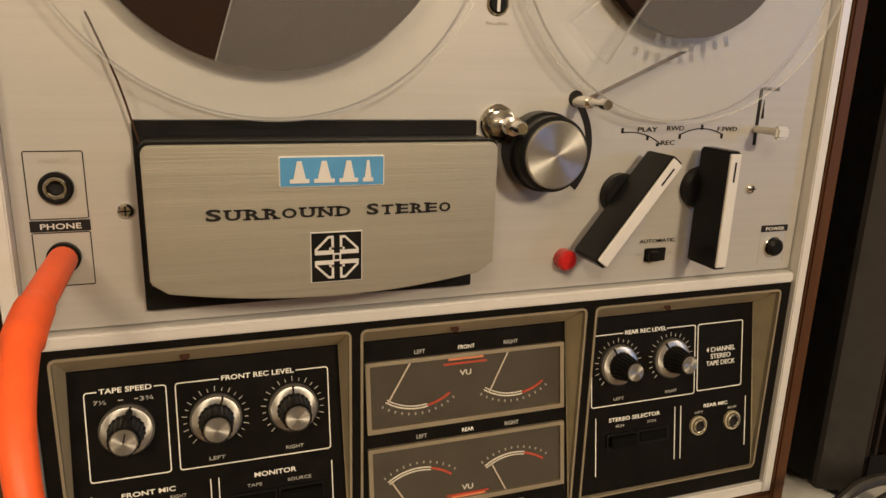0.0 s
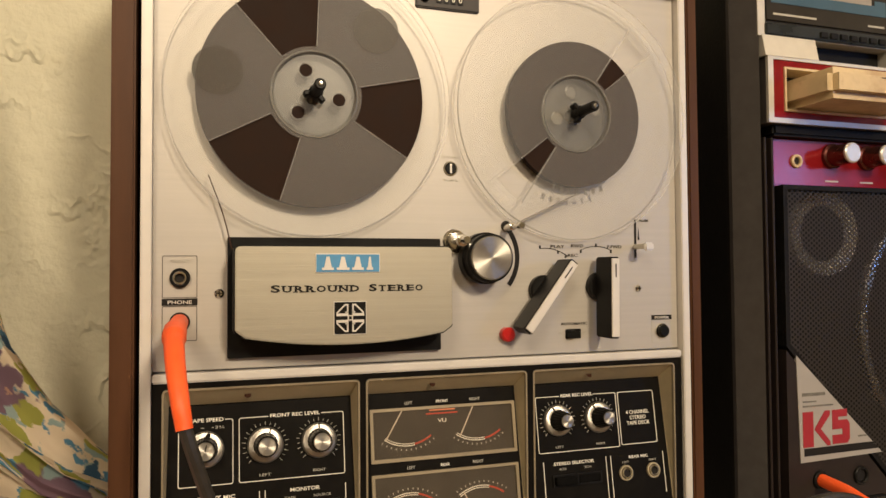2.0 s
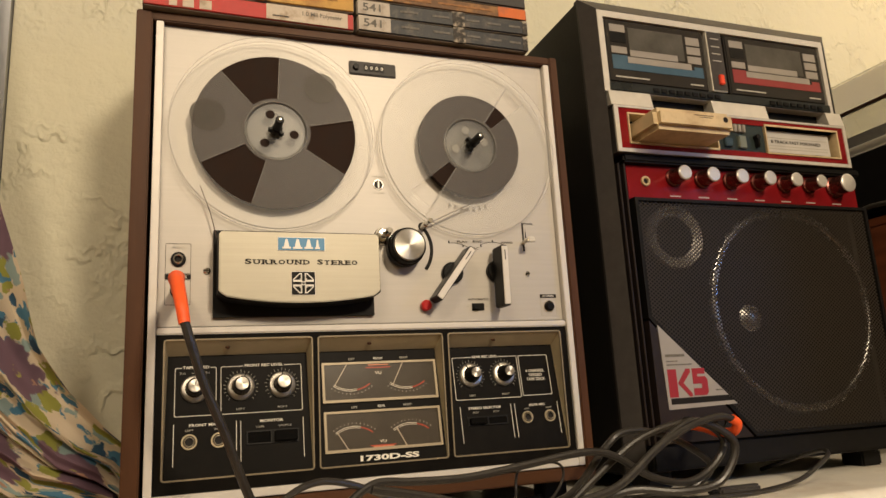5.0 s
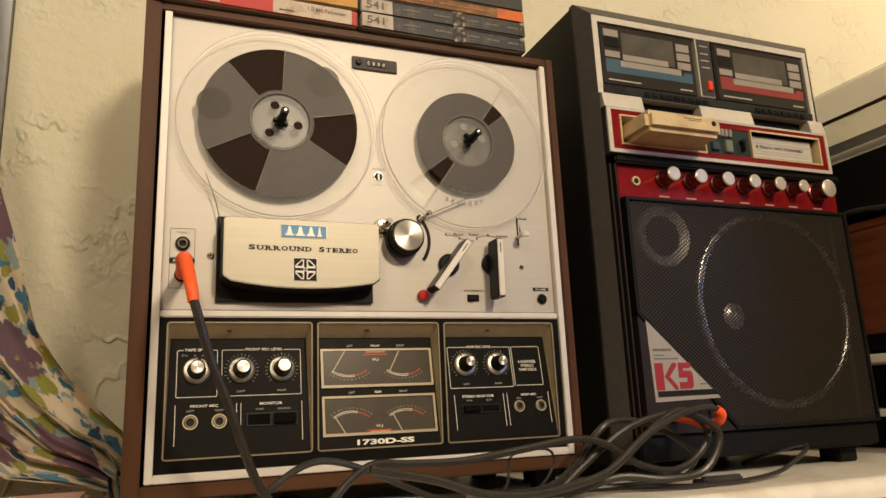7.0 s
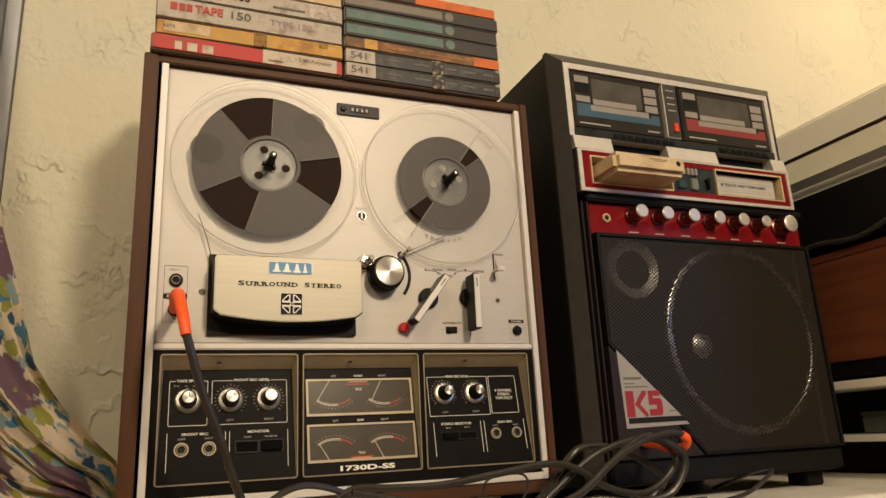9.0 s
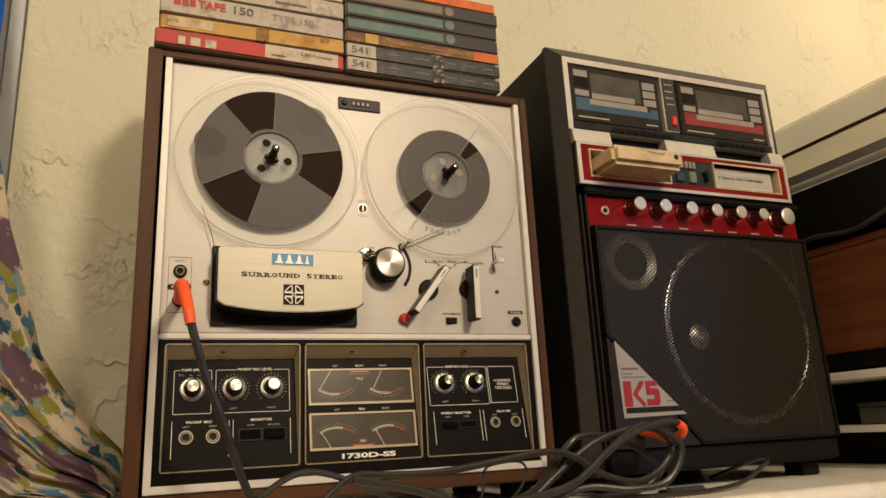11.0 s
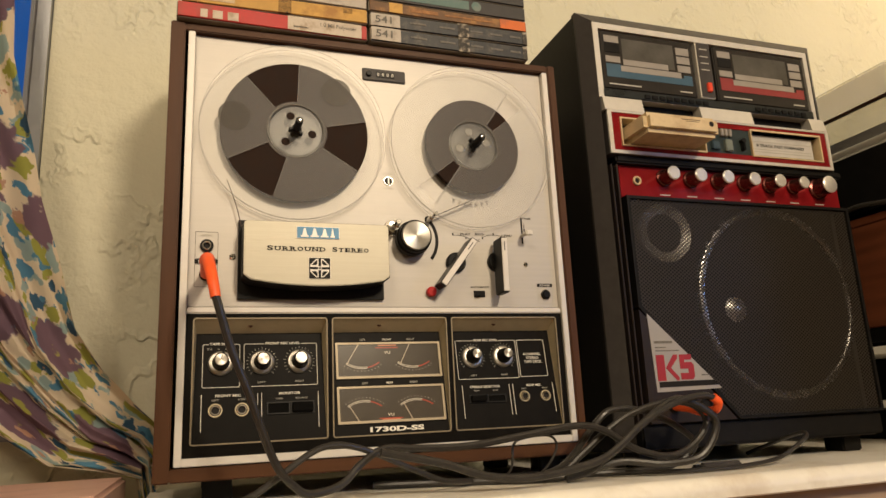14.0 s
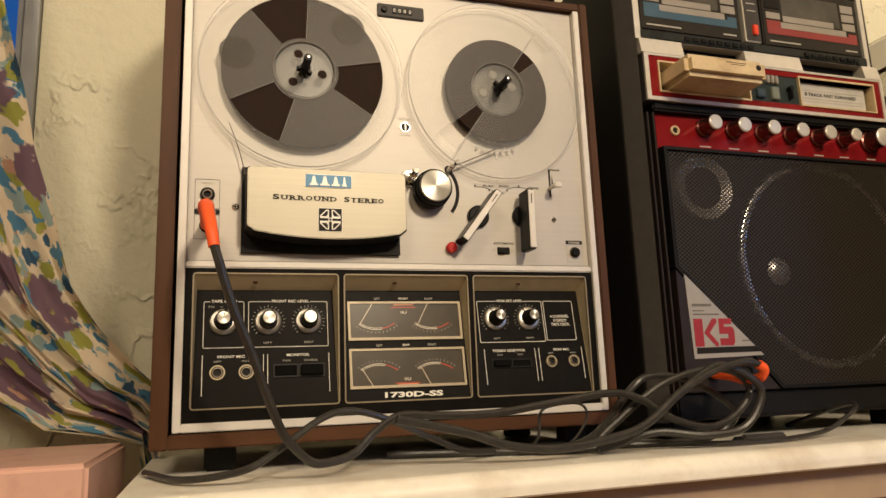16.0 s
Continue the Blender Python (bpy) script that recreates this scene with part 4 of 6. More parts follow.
# level meters
M_METER = mat("meter_face", (0.086, 0.074, 0.061), 0.75, vary=0.1, spec=0.08)
M_METER_LAMP = glow("meter_lamp_glow", (0.62, 0.20, 0.09), 0.22)
M_METER_RED = mat("meter_red", (0.50, 0.07, 0.035), 0.6, vary=0.05)
M_NEEDLE = mat("needle_white", (0.62, 0.54, 0.44), 0.5, vary=0.03)
for lo, hi, smile in ((0.1050, 0.1405, True), (0.0625, 0.0975, False)):
    x0, x1 = 0.1425, 0.2488
    frame_ = part("meter_frame", ring(rounded(x0, x1, lo, hi, 0.0004, 1), rounded(x0 + 0.0022, x1 - 0.0022, lo + 0.0024, hi - 0.0020, 0.0004, 1), -0.0016, 0.0006, S), M_GOLD, deck, "pale gold meter frame")
    part("meter_face", box(x0 + 0.002, x1 - 0.002, 0.00005, 0.0008, lo + 0.002, hi - 0.0018, 0, 1, S), M_METER, frame_)
    for k, cx in enumerate((0.1685, 0.2200)):
        cz = hi + 0.0035 if smile else lo - 0.0075
        a0, a1, am = (236, 306, 280) if smile else (124, 54, 78)
        part("meter_scale", merge(arc_strip(cx, cz, 0.0278, a0, am, 0.0005, -0.0004, 0.0004, 14, S), arc_strip(cx, cz, 0.0291, a0, am, 0.0006, -0.0004, 0.0004, 14, S)), M_WHITE_INK, frame_)
        part("meter_red_zone", arc_strip(cx, cz, 0.0286, am, a1, 0.0011, -0.0004, 0.0004, 8, S), M_METER_RED, frame_)
        tk = []
        for i in range(12):
            a = radians(a0 + (a1 - a0) * i / 11)
            q = 0.0318
            tk.append(box(-0.00035, 0.00035, -0.0004, 0.0004, -0.0006, 0.0006, 0, 1, S @ Matrix.Translation((cx + q * math.cos(a), 0, cz + q * math.sin(a))) @ Matrix.Rotation(math.pi / 2 - a, 4, "Y")))
        part("meter_figures", merge(*tk), M_DIM_INK, frame_)
        a = radians(a0 + (2 if smile else -3) + (4 if k else 0) * (1 if smile else -1))
        r0 = 0.0062 if smile else 0.0108
        part("needle", box(-0.0004, 0.0004, -0.0009, -0.0006, r0, 0.0292, 0, 1, S @ Matrix.Translation((cx, 0, cz)) @ Matrix.Rotation(math.pi / 2 - a, 4, "Y")), M_NEEDLE, frame_)
    say("VU", 0.1940, hi - 0.0115 if smile else lo + 0.0062, 0.0026, 0.0062, None, 0.01)
    part("small_print", box(0.1825, 0.2055, -0.0004, 0.0006, (hi - 0.0058) if smile else lo + 0.0036, (hi - 0.0048) if smile else lo + 0.0045, 0, 1, S), M_METER_RED, deck)
    lamp_z = hi - 0.0034 if smile else lo + 0.0026
    part("meter_lamp", box(0.1850, 0.2035, -0.0007, 0.0002, lamp_z, lamp_z + 0.0009, 0, 1, S), M_METER_LAMP, frame_, "glowing orange meter lamp")
    part("meter_glass", box(x0 + 0.0021, x1 - 0.0021, -0.0013, -0.0011, lo + 0.0022, hi - 0.0019, 0, 1, S), M_CLEAR_GLASS, frame_)
    for word, x, mt in (("LEFT", 0.1700, M_DIM_INK), ("FRONT" if smile else "REAR", 0.1945, M_WHITE_INK), ("RIGHT", 0.2188, M_DIM_INK)):
        say(word, x, hi + 0.0020, 0.0019, None, mt, 0.008)
letters("1730D-SS", 0.1978, LY + 0.0007, 0.0545, 0.0042, 0.0530, M_WHITE_INK, deck, 0.035, m=None)


# ---- reels ----
def flange(r_in, r_out, y0, y1, holes, seg=144):
    """A flat ring about the y axis with openings; holes rows are (middle, half width in degrees, r from, r to)."""
    radii = sorted({r_in, r_out, *[h[2] for h in holes], *[h[3] for h in holes]} | {r_in + (r_out - r_in) * k / 16 for k in range(17)})
    bm = bmesh.new()
    g = {}
    def vert(i, j, y):
        k = (i % seg, j, y)
        if k not in g:
            a = 2 * math.pi * (i % seg) / seg
            g[k] = bm.verts.new((radii[j] * math.cos(a), y, radii[j] * math.sin(a)))
        return g[k]
    def is_open(i, j):
        if not 0 <= j < len(radii) - 1:
            return True
        a, r = 360 * (i + 0.5) / seg, (radii[j] + radii[j + 1]) / 2
        return any(abs((a - h[0] + 180) % 360 - 180) < h[1] and h[2] < r < h[3] for h in holes)
    for j in range(len(radii) - 1):
        for i in range(seg):
            if is_open(i, j):
                continue
            for y in (y0, y1):
                bm.faces.new((vert(i, j, y), vert(i + 1, j, y), vert(i + 1, j + 1, y), vert(i, j + 1, y)))
            for di, dj, p, q in ((-1, 0, (i, j), (i, j + 1)), (1, 0, (i + 1, j), (i + 1, j + 1)), (0, -1, (i, j), (i + 1, j)), (0, 1, (i, j + 1), (i + 1, j + 1))):
                if is_open(i + di, j + dj):
                    bm.faces.new((vert(*p, y0), vert(*q, y0), vert(*q, y1), vert(*p, y1)))
    return bm


def reel(x, z, pack, windows, hub_r, label):
    ob = thing("tape_reel", label, "tape reel", "reels on the deck", (x, 0.0172, z))
    part("front_flange", flange(0.0270, 0.0910, -0.0232, -0.0222, windows), M_HAZE, ob, "clear plastic flange")
    smooth(part("flange_rim", lathe(0, 0, [(0.0906, -0.0233), (0.0910, -0.0235), (0.0914, -0.0232), (0.0914, -0.0223), (0.0910, -0.0220), (0.0906, -0.0221), (0.0906, -0.0233)], 96), M_RIM, ob))
    part("back_flange", flange(0.0270, 0.0910, -0.0142, -0.0132, windows), M_HAZE, ob)
    smooth(part("flange_rim", lathe(0, 0, [(0.0906, -0.0143), (0.0910, -0.0145), (0.0914, -0.0142), (0.0914, -0.0133), (0.0910, -0.0130), (0.0906, -0.0131), (0.0906, -0.0143)], 96), M_RIM, ob))
    smooth(part("tape_pack", lathe(0, 0, [(hub_r, -0.0212), (pack, -0.0212), (pack, -0.0150), (hub_r, -0.0150), (hub_r, -0.0212)], 128), M_TAPE, ob, "dark brown wound tape"))
    smooth(part("hub", lathe(0, 0, [(0.0040, -0.0222), (0.0255, -0.0222), (0.0270, -0.0240), (0.0280, -0.0236), (0.0280, -0.0130), (0.0040, -0.0130), (0.0040, -0.0222)], 72), M_HUB, ob, "clear plastic hub"))
    for k in range(3):
        a = radians(windows[0][0] + 120 * k) if len(windows) == 3 else radians(15 + 90 * k)
        hx, hz = 0.0160 * math.cos(a), 0.0160 * math.sin(a)
        smooth(part("hub_hole_rim", lathe(hx, hz, [(0.0040, -0.0222), (0.0046, -0.0242), (0.0054, -0.0240), (0.0056, -0.0222)], 24), M_CLEAR, ob))
        part("hub_hole", lathe(hx, hz, [(0, -0.02245), (0.0040, -0.02245), (0.0040, -0.0215), (0, -0.0215)], 24), M_TAPE if len(windows) == 3 else M_HUB, ob)
    for mid, half, r0, r1 in windows:
        for side in (-1, 1):   # added pale rib: the bright glint along each window's side
            part("window_edge_glint", box(-0.0003, 0.0003, -0.0237, -0.0221, r0, r1, 0.0002, 1, Matrix.Rotation(math.pi / 2 - radians(mid + side * half), 4, "Y")), M_RIM, ob)
    if len(windows) == 3:
        for a in (radians(windows[0][0] + 60), radians(windows[0][0] - 62)):
            part("round_sticker", lathe(0.0600 * math.cos(a), 0.0600 * math.sin(a), [(0, -0.0236), (0.0150, -0.0236), (0.0150, -0.0233), (0, -0.0233)], 40), M_SPOT, ob, "faint round sticker")
    else:
        for k in range(7):   # raised moulding, too worn to read
            a = radians(250 + k * 6.5)
            part("raised_mark", box(-0.0013, 0.0013, -0.0240, -0.0231, 0.0545, 0.0590, 0.0004, 1, Matrix.Rotation(math.pi / 2 - a, 4, "Y")), M_CLEAR, ob)
    return ob


def spindle(x, z, turn):
    ob = thing("reel_spindle", "black three-lobed reel spindle with a steel tip", "spindle", "spindles", (x, 0.0172, z))
    smooth(part("shaft", lathe(0, 0, [(0, -0.0490), (0.0028, -0.0490), (0.0036, -0.0480), (0.0036, -0.0300), (0.0046, -0.0290), (0.0046, -0.0104), (0, -0.0104)], 24), M_BLACK, ob))
    smooth(part("tip", lathe(0, 0, [(0, -0.0502), (0.0014, -0.0500), (0.0018, -0.0490), (0, -0.0488)], 16), M_CHROME, ob))
    for k in range(3):
        part("lobe", box(-0.0016, 0.0016, -0.0300, -0.0235, 0.003, 0.0078, 0.0007, 1, Matrix.Rotation(radians(turn + 120 * k), 4, "Y")), M_BLACK, ob)
    smooth(part("reel_table", lathe(0, 0, [(0.0, -0.0128), (0.030, -0.0128), (0.032, -0.0122), (0.032, -0.0103), (0.0, -0.0103)], 48), M_BLACK, ob))
    return ob


reel(0.1028, 0.3470, 0.0722, [(110 + 120 * k, 22.5, 0.0305, 0.0725) for k in range(3)], 0.0275, "full clear plastic tape reel of brown tape with three cut-out windows")
reel(0.2905, 0.3462, 0.0528, [(47, 9.0, 0.0300, 0.0790), (227, 9.0, 0.0300, 0.0790)], 0.0275, "part-full clear plastic take-up reel with slim slots")
spindle(0.1028, 0.3470, 20)
spindle(0.2905, 0.3462, 75)
strand = thing("tape_strand", "thin brown recording tape running past the guides", "tape")
part("supply_run", tube([(0.0385, -0.0012, 0.2935), (0.0470, -0.0012, 0.2700), (0.0525, -0.0012, 0.2478)], 0.0004, 6, 3), M_TAPE_THIN, strand)
def ribbon(p, q, w=0.0060):
    bm = bmesh.new()
    d = (Vector(q) - Vector(p)).normalized()
    nrm = Vector((-d.z, 0, d.x)) * 0.00006
    v = [bm.verts.new(Vector(c) + Vector((0, s * w / 2, 0)) + t * nrm) for c in (p, q) for s in (-1, 1) for t in (-1, 1)]
    for f in ((0, 1, 3, 2), (4, 6, 7, 5), (0, 4, 5, 1), (2, 3, 7, 6), (0, 2, 6, 4), (1, 5, 7, 3)):
        bm.faces.new([v[k] for k in f])
    return bm
part("takeup_run", ribbon((0.2418, -0.0012, 0.2655), (0.2900, -0.0012, 0.2875)), M_TAPE_THIN, strand)

# ---- dresser ----
dresser = thing("dresser", "white-topped dresser with an orange-stained wooden front", "dresser")
def nosed_board(x0, x1, y0, y1, z0, z1, r):
    """A board along x whose upper front edge is rounded."""
    edge = [(y1, z0), (y1, z1)] + [(y0 + r - r * math.sin(radians(a)), z1 - r + r * math.cos(radians(a))) for a in range(0, 91, 6)] + [(y0, z0 + 0.0015), (y0 + 0.0015, z0)]
    bm = bmesh.new()
    f = bm.faces.new([bm.verts.new((x0, y, z)) for y, z in edge])
    g = bmesh.ops.extrude_face_region(bm, geom=[f])
    bmesh.ops.translate(bm, verts=[v for v in g["geom"] if isinstance(v, bmesh.types.BMVert)], vec=(x1 - x0, 0, 0))
    return bm


part("dresser_top", nosed_board(-0.028, 1.75, -0.110, 0.304, -0.0195, 0.0, 0.013), M_DRESSER, dresser, "worn white-painted top board with a rounded nose")
part("frieze", box(-0.016, 1.73, -0.088, -0.070, -0.052, -0.0192, 0.001), M_DRESSER_SHADE, dresser, "tan rail under the top")
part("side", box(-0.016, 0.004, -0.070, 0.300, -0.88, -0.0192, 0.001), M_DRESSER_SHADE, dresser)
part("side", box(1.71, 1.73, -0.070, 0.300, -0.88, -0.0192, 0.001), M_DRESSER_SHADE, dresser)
for i in range(3):
    x0 = 0.006 + i * 0.569
    for k in range(4):
        part("drawer", box(x0, x0 + 0.564, -0.086, -0.060, -0.25 - k * 0.2, -0.055 - k * 0.2, 0.003), M_DRESSER_FACE, dresser, "orange-stained drawer front")
part("carcass", box(0.004, 1.71, -0.060, 0.300, -0.88, -0.0192), M_DRESSER_FACE, dresser)

# ---- pink cabinet beside it ----
pink = thing("pink_cabinet", "pink gloss-painted low cabinet with chipped edges", "cabinet")
part("cabinet_body", box(-0.75, -0.050, -0.054, 0.165, -0.88, 0.020, 0.0035, 3), M_PINK, pink)
part("door", box(-0.73, -0.110, -0.0565, -0.050, -0.80, -0.004, 0.0015), M_PINK, pink)
part("stile", box(-0.108, -0.056, -0.0555, -0.050, -0.80, -0.004, 0.0015), M_PINK, pink)

# ---- window and curtain ----
win = tagged(thing("window_1", "grey aluminium window frame with dusk-blue panes", "window"), kind="structure")
part("window_frame", outline(WX0, WX1 - 0.001, WZ0, WZ1, 0.001, 0.016, WALL - 0.012, WALL + 0.10), M_WIN, win, "grey aluminium frame")
part("window_frame", outline(WX0 + 0.016, WX1 - 0.017, WZ0 + 0.016, WZ1 - 0.016, 0.001, 0.014, WALL + 0.015, WALL + 0.06), M_WIN, win)
part("pane", box(WX0 + 0.029, WX1 - 0.030, WALL + 0.035, WALL + 0.039, WZ0 + 0.029, WZ1 - 0.029), M_GLASS, win)
dusk = tagged(part("backdrop", box(-3.2, 1.0, 2.2, 2.25, -1.2, 3.0), glow("dusk_sky", (0.03, 0.16, 0.55), 0.55)), "plain blue dusk sky outside the window", "sky", kind="structure")


def curtain():
    """A cloth gathered from the rail down to where its hem is tucked behind the deck."""
    # along the sweep: (x, z) of the right edge, (x, z) of the left edge, depth
    keys = [((-0.235, 1.15), (-0.66, 1.15), 0.235), ((-0.222, 0.80), (-0.62, 0.76), 0.225), ((-0.200, 0.50), (-0.50, 0.45), 0.205), ((-0.156, 0.322), (-0.370, 0.27), 0.190),
            ((-0.127, 0.223), (-0.275, 0.165), 0.185), ((-0.112, 0.175), (-0.228, 0.118), 0.183), ((-0.082, 0.127), (-0.175, 0.070), 0.182), ((-0.050, 0.092), (-0.130, 0.034), 0.184),
            ((-0.026, 0.070), (-0.085, 0.026), 0.188), ((-0.018, 0.045), (-0.040, 0.014), 0.195), ((-0.018, 0.015), (-0.030, -0.03), 0.20)]
    bm = bmesh.new()
    uv = bm.loops.layers.uv.new("UVMap")
    nu, ns = 96, 120
    grid = []
    run = 0.0
    last = None
    for i in range(ns + 1):
        t = i / ns * (len(keys) - 1)
        k = min(int(t), len(keys) - 2)
        f = t - k
        f = f * f * (3 - 2 * f) * 0.35 + f * 0.65
        mix = lambda a, b: a + (b - a) * f
        R = Vector((mix(keys[k][0][0], keys[k + 1][0][0]), mix(keys[k][0][1], keys[k + 1][0][1])))
        L = Vector((mix(keys[k][1][0], keys[k + 1][1][0]), mix(keys[k][1][1], keys[k + 1][1][1])))
        dep = mix(keys[k][2], keys[k + 1][2])
        if last is not None:
            run += ((R + L) / 2 - last).length
        last = (R + L) / 2
        row = []
        tight = min(1.0, max(0.0, (t - 1.5) / 5))
        for j in range(nu + 1):
            u = j / nu
            p = R + (L - R) * u
            w = u + 0.05 * math.sin(run * 9 + u * 6) + 0.02 * math.sin(run * 23 + u * 17)
            fold = 0.010 * math.sin(w * 23) + 0.006 * math.sin(w * 41 + 1.3 + run * 4) + 0.0035 * math.sin(w * 77 + run * 14)
            amp = 1.0 - 0.25 * tight
            q = noise.noise((u * 3.0, run * 7.0, 0.4)) * 0.008 + noise.noise((u * 9.0, run * 24.0, 3.1)) * 0.003
            row.append((bm.verts.new((p.x + 0.004 * math.sin(w * 23 + 1.2), dep + fold * amp + q, p.y + 0.006 * math.cos(w * 19 + run * 5) * tight)), u * 0.55, run))
        grid.append(row)
    for a, b in zip(grid, grid[1:]):
        for j in range(nu):
            q = (a[j], a[j + 1], b[j + 1], b[j])
            f = bm.faces.new([c[0] for c in q])
            for lo, c in zip(f.loops, q):
                lo[uv].uv = (c[1], c[2])
    bmesh.ops.solidify(bm, geom=list(bm.faces), thickness=0.0009)
    return bm


drape = thing("curtain", "floral cotton curtain in cream, mauve, blue and green, gathered sideways", "curtain")
smooth(part("cloth", curtain(), M_FLORAL, drape))

# ---- karaoke speaker ----
KY = -0.008
kbox = thing("karaoke_speaker", "black and red karaoke speaker with twin cassette doors", "speaker")
SX0, SX1 = 0.4410, 0.8060
part("cabinet", box(SX0, SX1, 0.014, 0.285, 0.018, 0.5370, 0.002), M_K_BLACK, kbox, "black vinyl-covered cabinet")
part("bezel", ring([(SX0, 0.018), (SX1, 0.018), (SX1, 0.538), (SX0, 0.538)], [(SX0 + 0.017, 0.046), (SX1 - 0.012, 0.046), (SX1 - 0.012, 0.5165), (SX0 + 0.017, 0.5165)], 0.0125, 0.020), M_K_GREY, kbox, "charcoal front bezel")
def chamfer(*quads):
    bm = bmesh.new()
    for q in quads:
        bm.faces.new([bm.verts.new(c) for c in q])
    return bm


IN0, IN1, INT = 0.4520, 0.7800, 0.5165
part("top_bezel", chamfer(((SX0, 0.0122, 0.538), (SX1, 0.0122, 0.538), (IN1, KY, INT), (IN0, KY, INT)), ((IN0, KY, INT), (IN1, KY, INT), (IN1, 0.013, INT), (IN0, 0.013, INT))), M_K_GREY, kbox, "charcoal chamfered top bezel")
part("side_bezel", chamfer(((SX0, 0.0122, 0.018), (SX0, 0.0122, 0.538), (IN0, KY, INT), (IN0, KY, 0.026)), ((IN0, KY, INT), (IN0, KY, 0.026), (IN0, 0.013, 0.026), (IN0, 0.013, INT))), M_K_GREY, kbox, "charcoal chamfered side bezel")
part("side_bezel", chamfer(((SX1, 0.0122, 0.538), (SX1, 0.0122, 0.349), (IN1, KY, 0.349), (IN1, KY, INT))), M_K_GREY, kbox)
for fx in (0.47, 0.76):
    for fy in (0.035, 0.25):
        part("foot", box(fx, fx + 0.03, fy - 0.015, fy + 0.015, 0, 0.018, 0.002), M_BLACK, kbox)
part("base_rail", box(0.466, 0.806, 0.0, 0.0142, 0.020, 0.0455, 0.002), M_K_BLACK, kbox)
# cassette section
part("cassette_frame", ring([(0.4515, 0.4190), (0.7780, 0.4190), (0.7780, 0.5160), (0.4515, 0.5160)], [(0.4585, 0.4300), (0.7715, 0.4300), (0.7715, 0.5085), (0.4585, 0.5085)], KY, 0.014), M_K_SILVER, kbox, "silver frame round the cassette doors")
part("cassette_well", box(0.4580, 0.7720, 0.003, 0.014, 0.4295, 0.5090), M_BLACK, kbox)
for x0, x1, tint, nm in ((0.4598, 0.5935, M_K_BLUE, "blue"), (0.6245, 0.7700, M_K_REDLAB, "red")):
    d = part("cassette_door", box(x0, x1, KY + 0.001, 0.003, 0.4315, 0.5070, 0.0015), M_K_DOOR, kbox, "smoked cassette door with a %s band" % nm)
    w = x1 - x0
    f = KY + 0.0006
    part("door_band", merge(box(x0 + 0.006, x0 + 0.026, f, f + 0.001, 0.4470, 0.4640), box(x0 + 0.026, x1 - 0.018, f, f + 0.001, 0.4470, 0.4560), box(x1 - 0.018, x1 - 0.006, f, f + 0.001, 0.4470, 0.4600)), tint, d)
    part("door_window", box(x0 + 0.030, x1 - 0.030, f, f + 0.001, 0.4655, 0.4990), M_K_WINDOW, d, "clear window onto the tape")
    part("door_label", box(x0 + 0.030, x1 - 0.040, f - 0.0002, f + 0.001, 0.4640, 0.4715), M_DIM_LAB, d)
    part("door_label", box(x0 + 0.026, x1 - 0.022, f - 0.0002, f + 0.001, 0.4555, 0.4630), M_DIM_LAB, d)
    for a, b, z0, z1, mt in ((x0 + 0.006, x0 + 0.026, 0.4920, 0.5010, M_DIM_LAB), (x0 + 0.006, x0 + 0.026, 0.4790, 0.4905, M_BLACK), (x0 + 0.006, x0 + 0.026, 0.4660, 0.4740, M_DIM_LAB),
                             (x1 - 0.026, x1 - 0.007, 0.4870, 0.4970, M_DIM_LAB), (x1 - 0.026, x1 - 0.007, 0.4755, 0.4850, M_DIM_LAB), (x1 - 0.026, x1 - 0.007, 0.4640, 0.4730, M_DIM_LAB)):
        part("door_label", box(a, b, f - 0.0002, f + 0.001, z0, z1), mt, d)
    part("small_print", box(x0 + 0.008, x0 + 0.052, f, f + 0.001, 0.4372, 0.4388), M_DIM_INK, d)
    part("small_print", box(x1 - 0.026, x1 - 0.008, f, f + 0.001, 0.4372, 0.4388), M_DIM_INK, d)
strip = part("centre_strip", box(0.5975, 0.6190, KY - 0.0004, 0.004, 0.4325, 0.5085, 0.0008), M_K_SILVER, kbox)
part("strip_face", box(0.5985, 0.6180, KY - 0.0012, KY + 0.002, 0.4340, 0.5072), M_K_GREY, strip)
for z in (0.498, 0.488, 0.479, 0.470):
    part("small_print", box(0.6020, 0.6140, KY - 0.0016, KY, z, z + 0.0012), M_DIM_INK, strip)
part("tape_switch", box(0.6065, 0.6130, KY - 0.0045, KY, 0.4405, 0.4525, 0.0008), M_ORANGE_LAMP, strip, "orange-red slide switch")
part("hinge_bar", box(0.4580, 0.7720, KY - 0.0020, 0.010, 0.4195, 0.4300, 0.0010), M_K_HINGE, kbox, "dark green-black hinge bar")
for i in range(9):
    part("hinge_rib", box(0.512 + i * 0.0105, 0.520 + i * 0.0105, KY - 0.0035, KY, 0.4215, 0.4265, 0.0006), M_BLACK, kbox)
for i in range(8):
    part("hinge_rib", box(0.676 + i * 0.0105, 0.684 + i * 0.0105, KY - 0.0035, KY, 0.4215, 0.4265, 0.0006), M_BLACK, kbox)
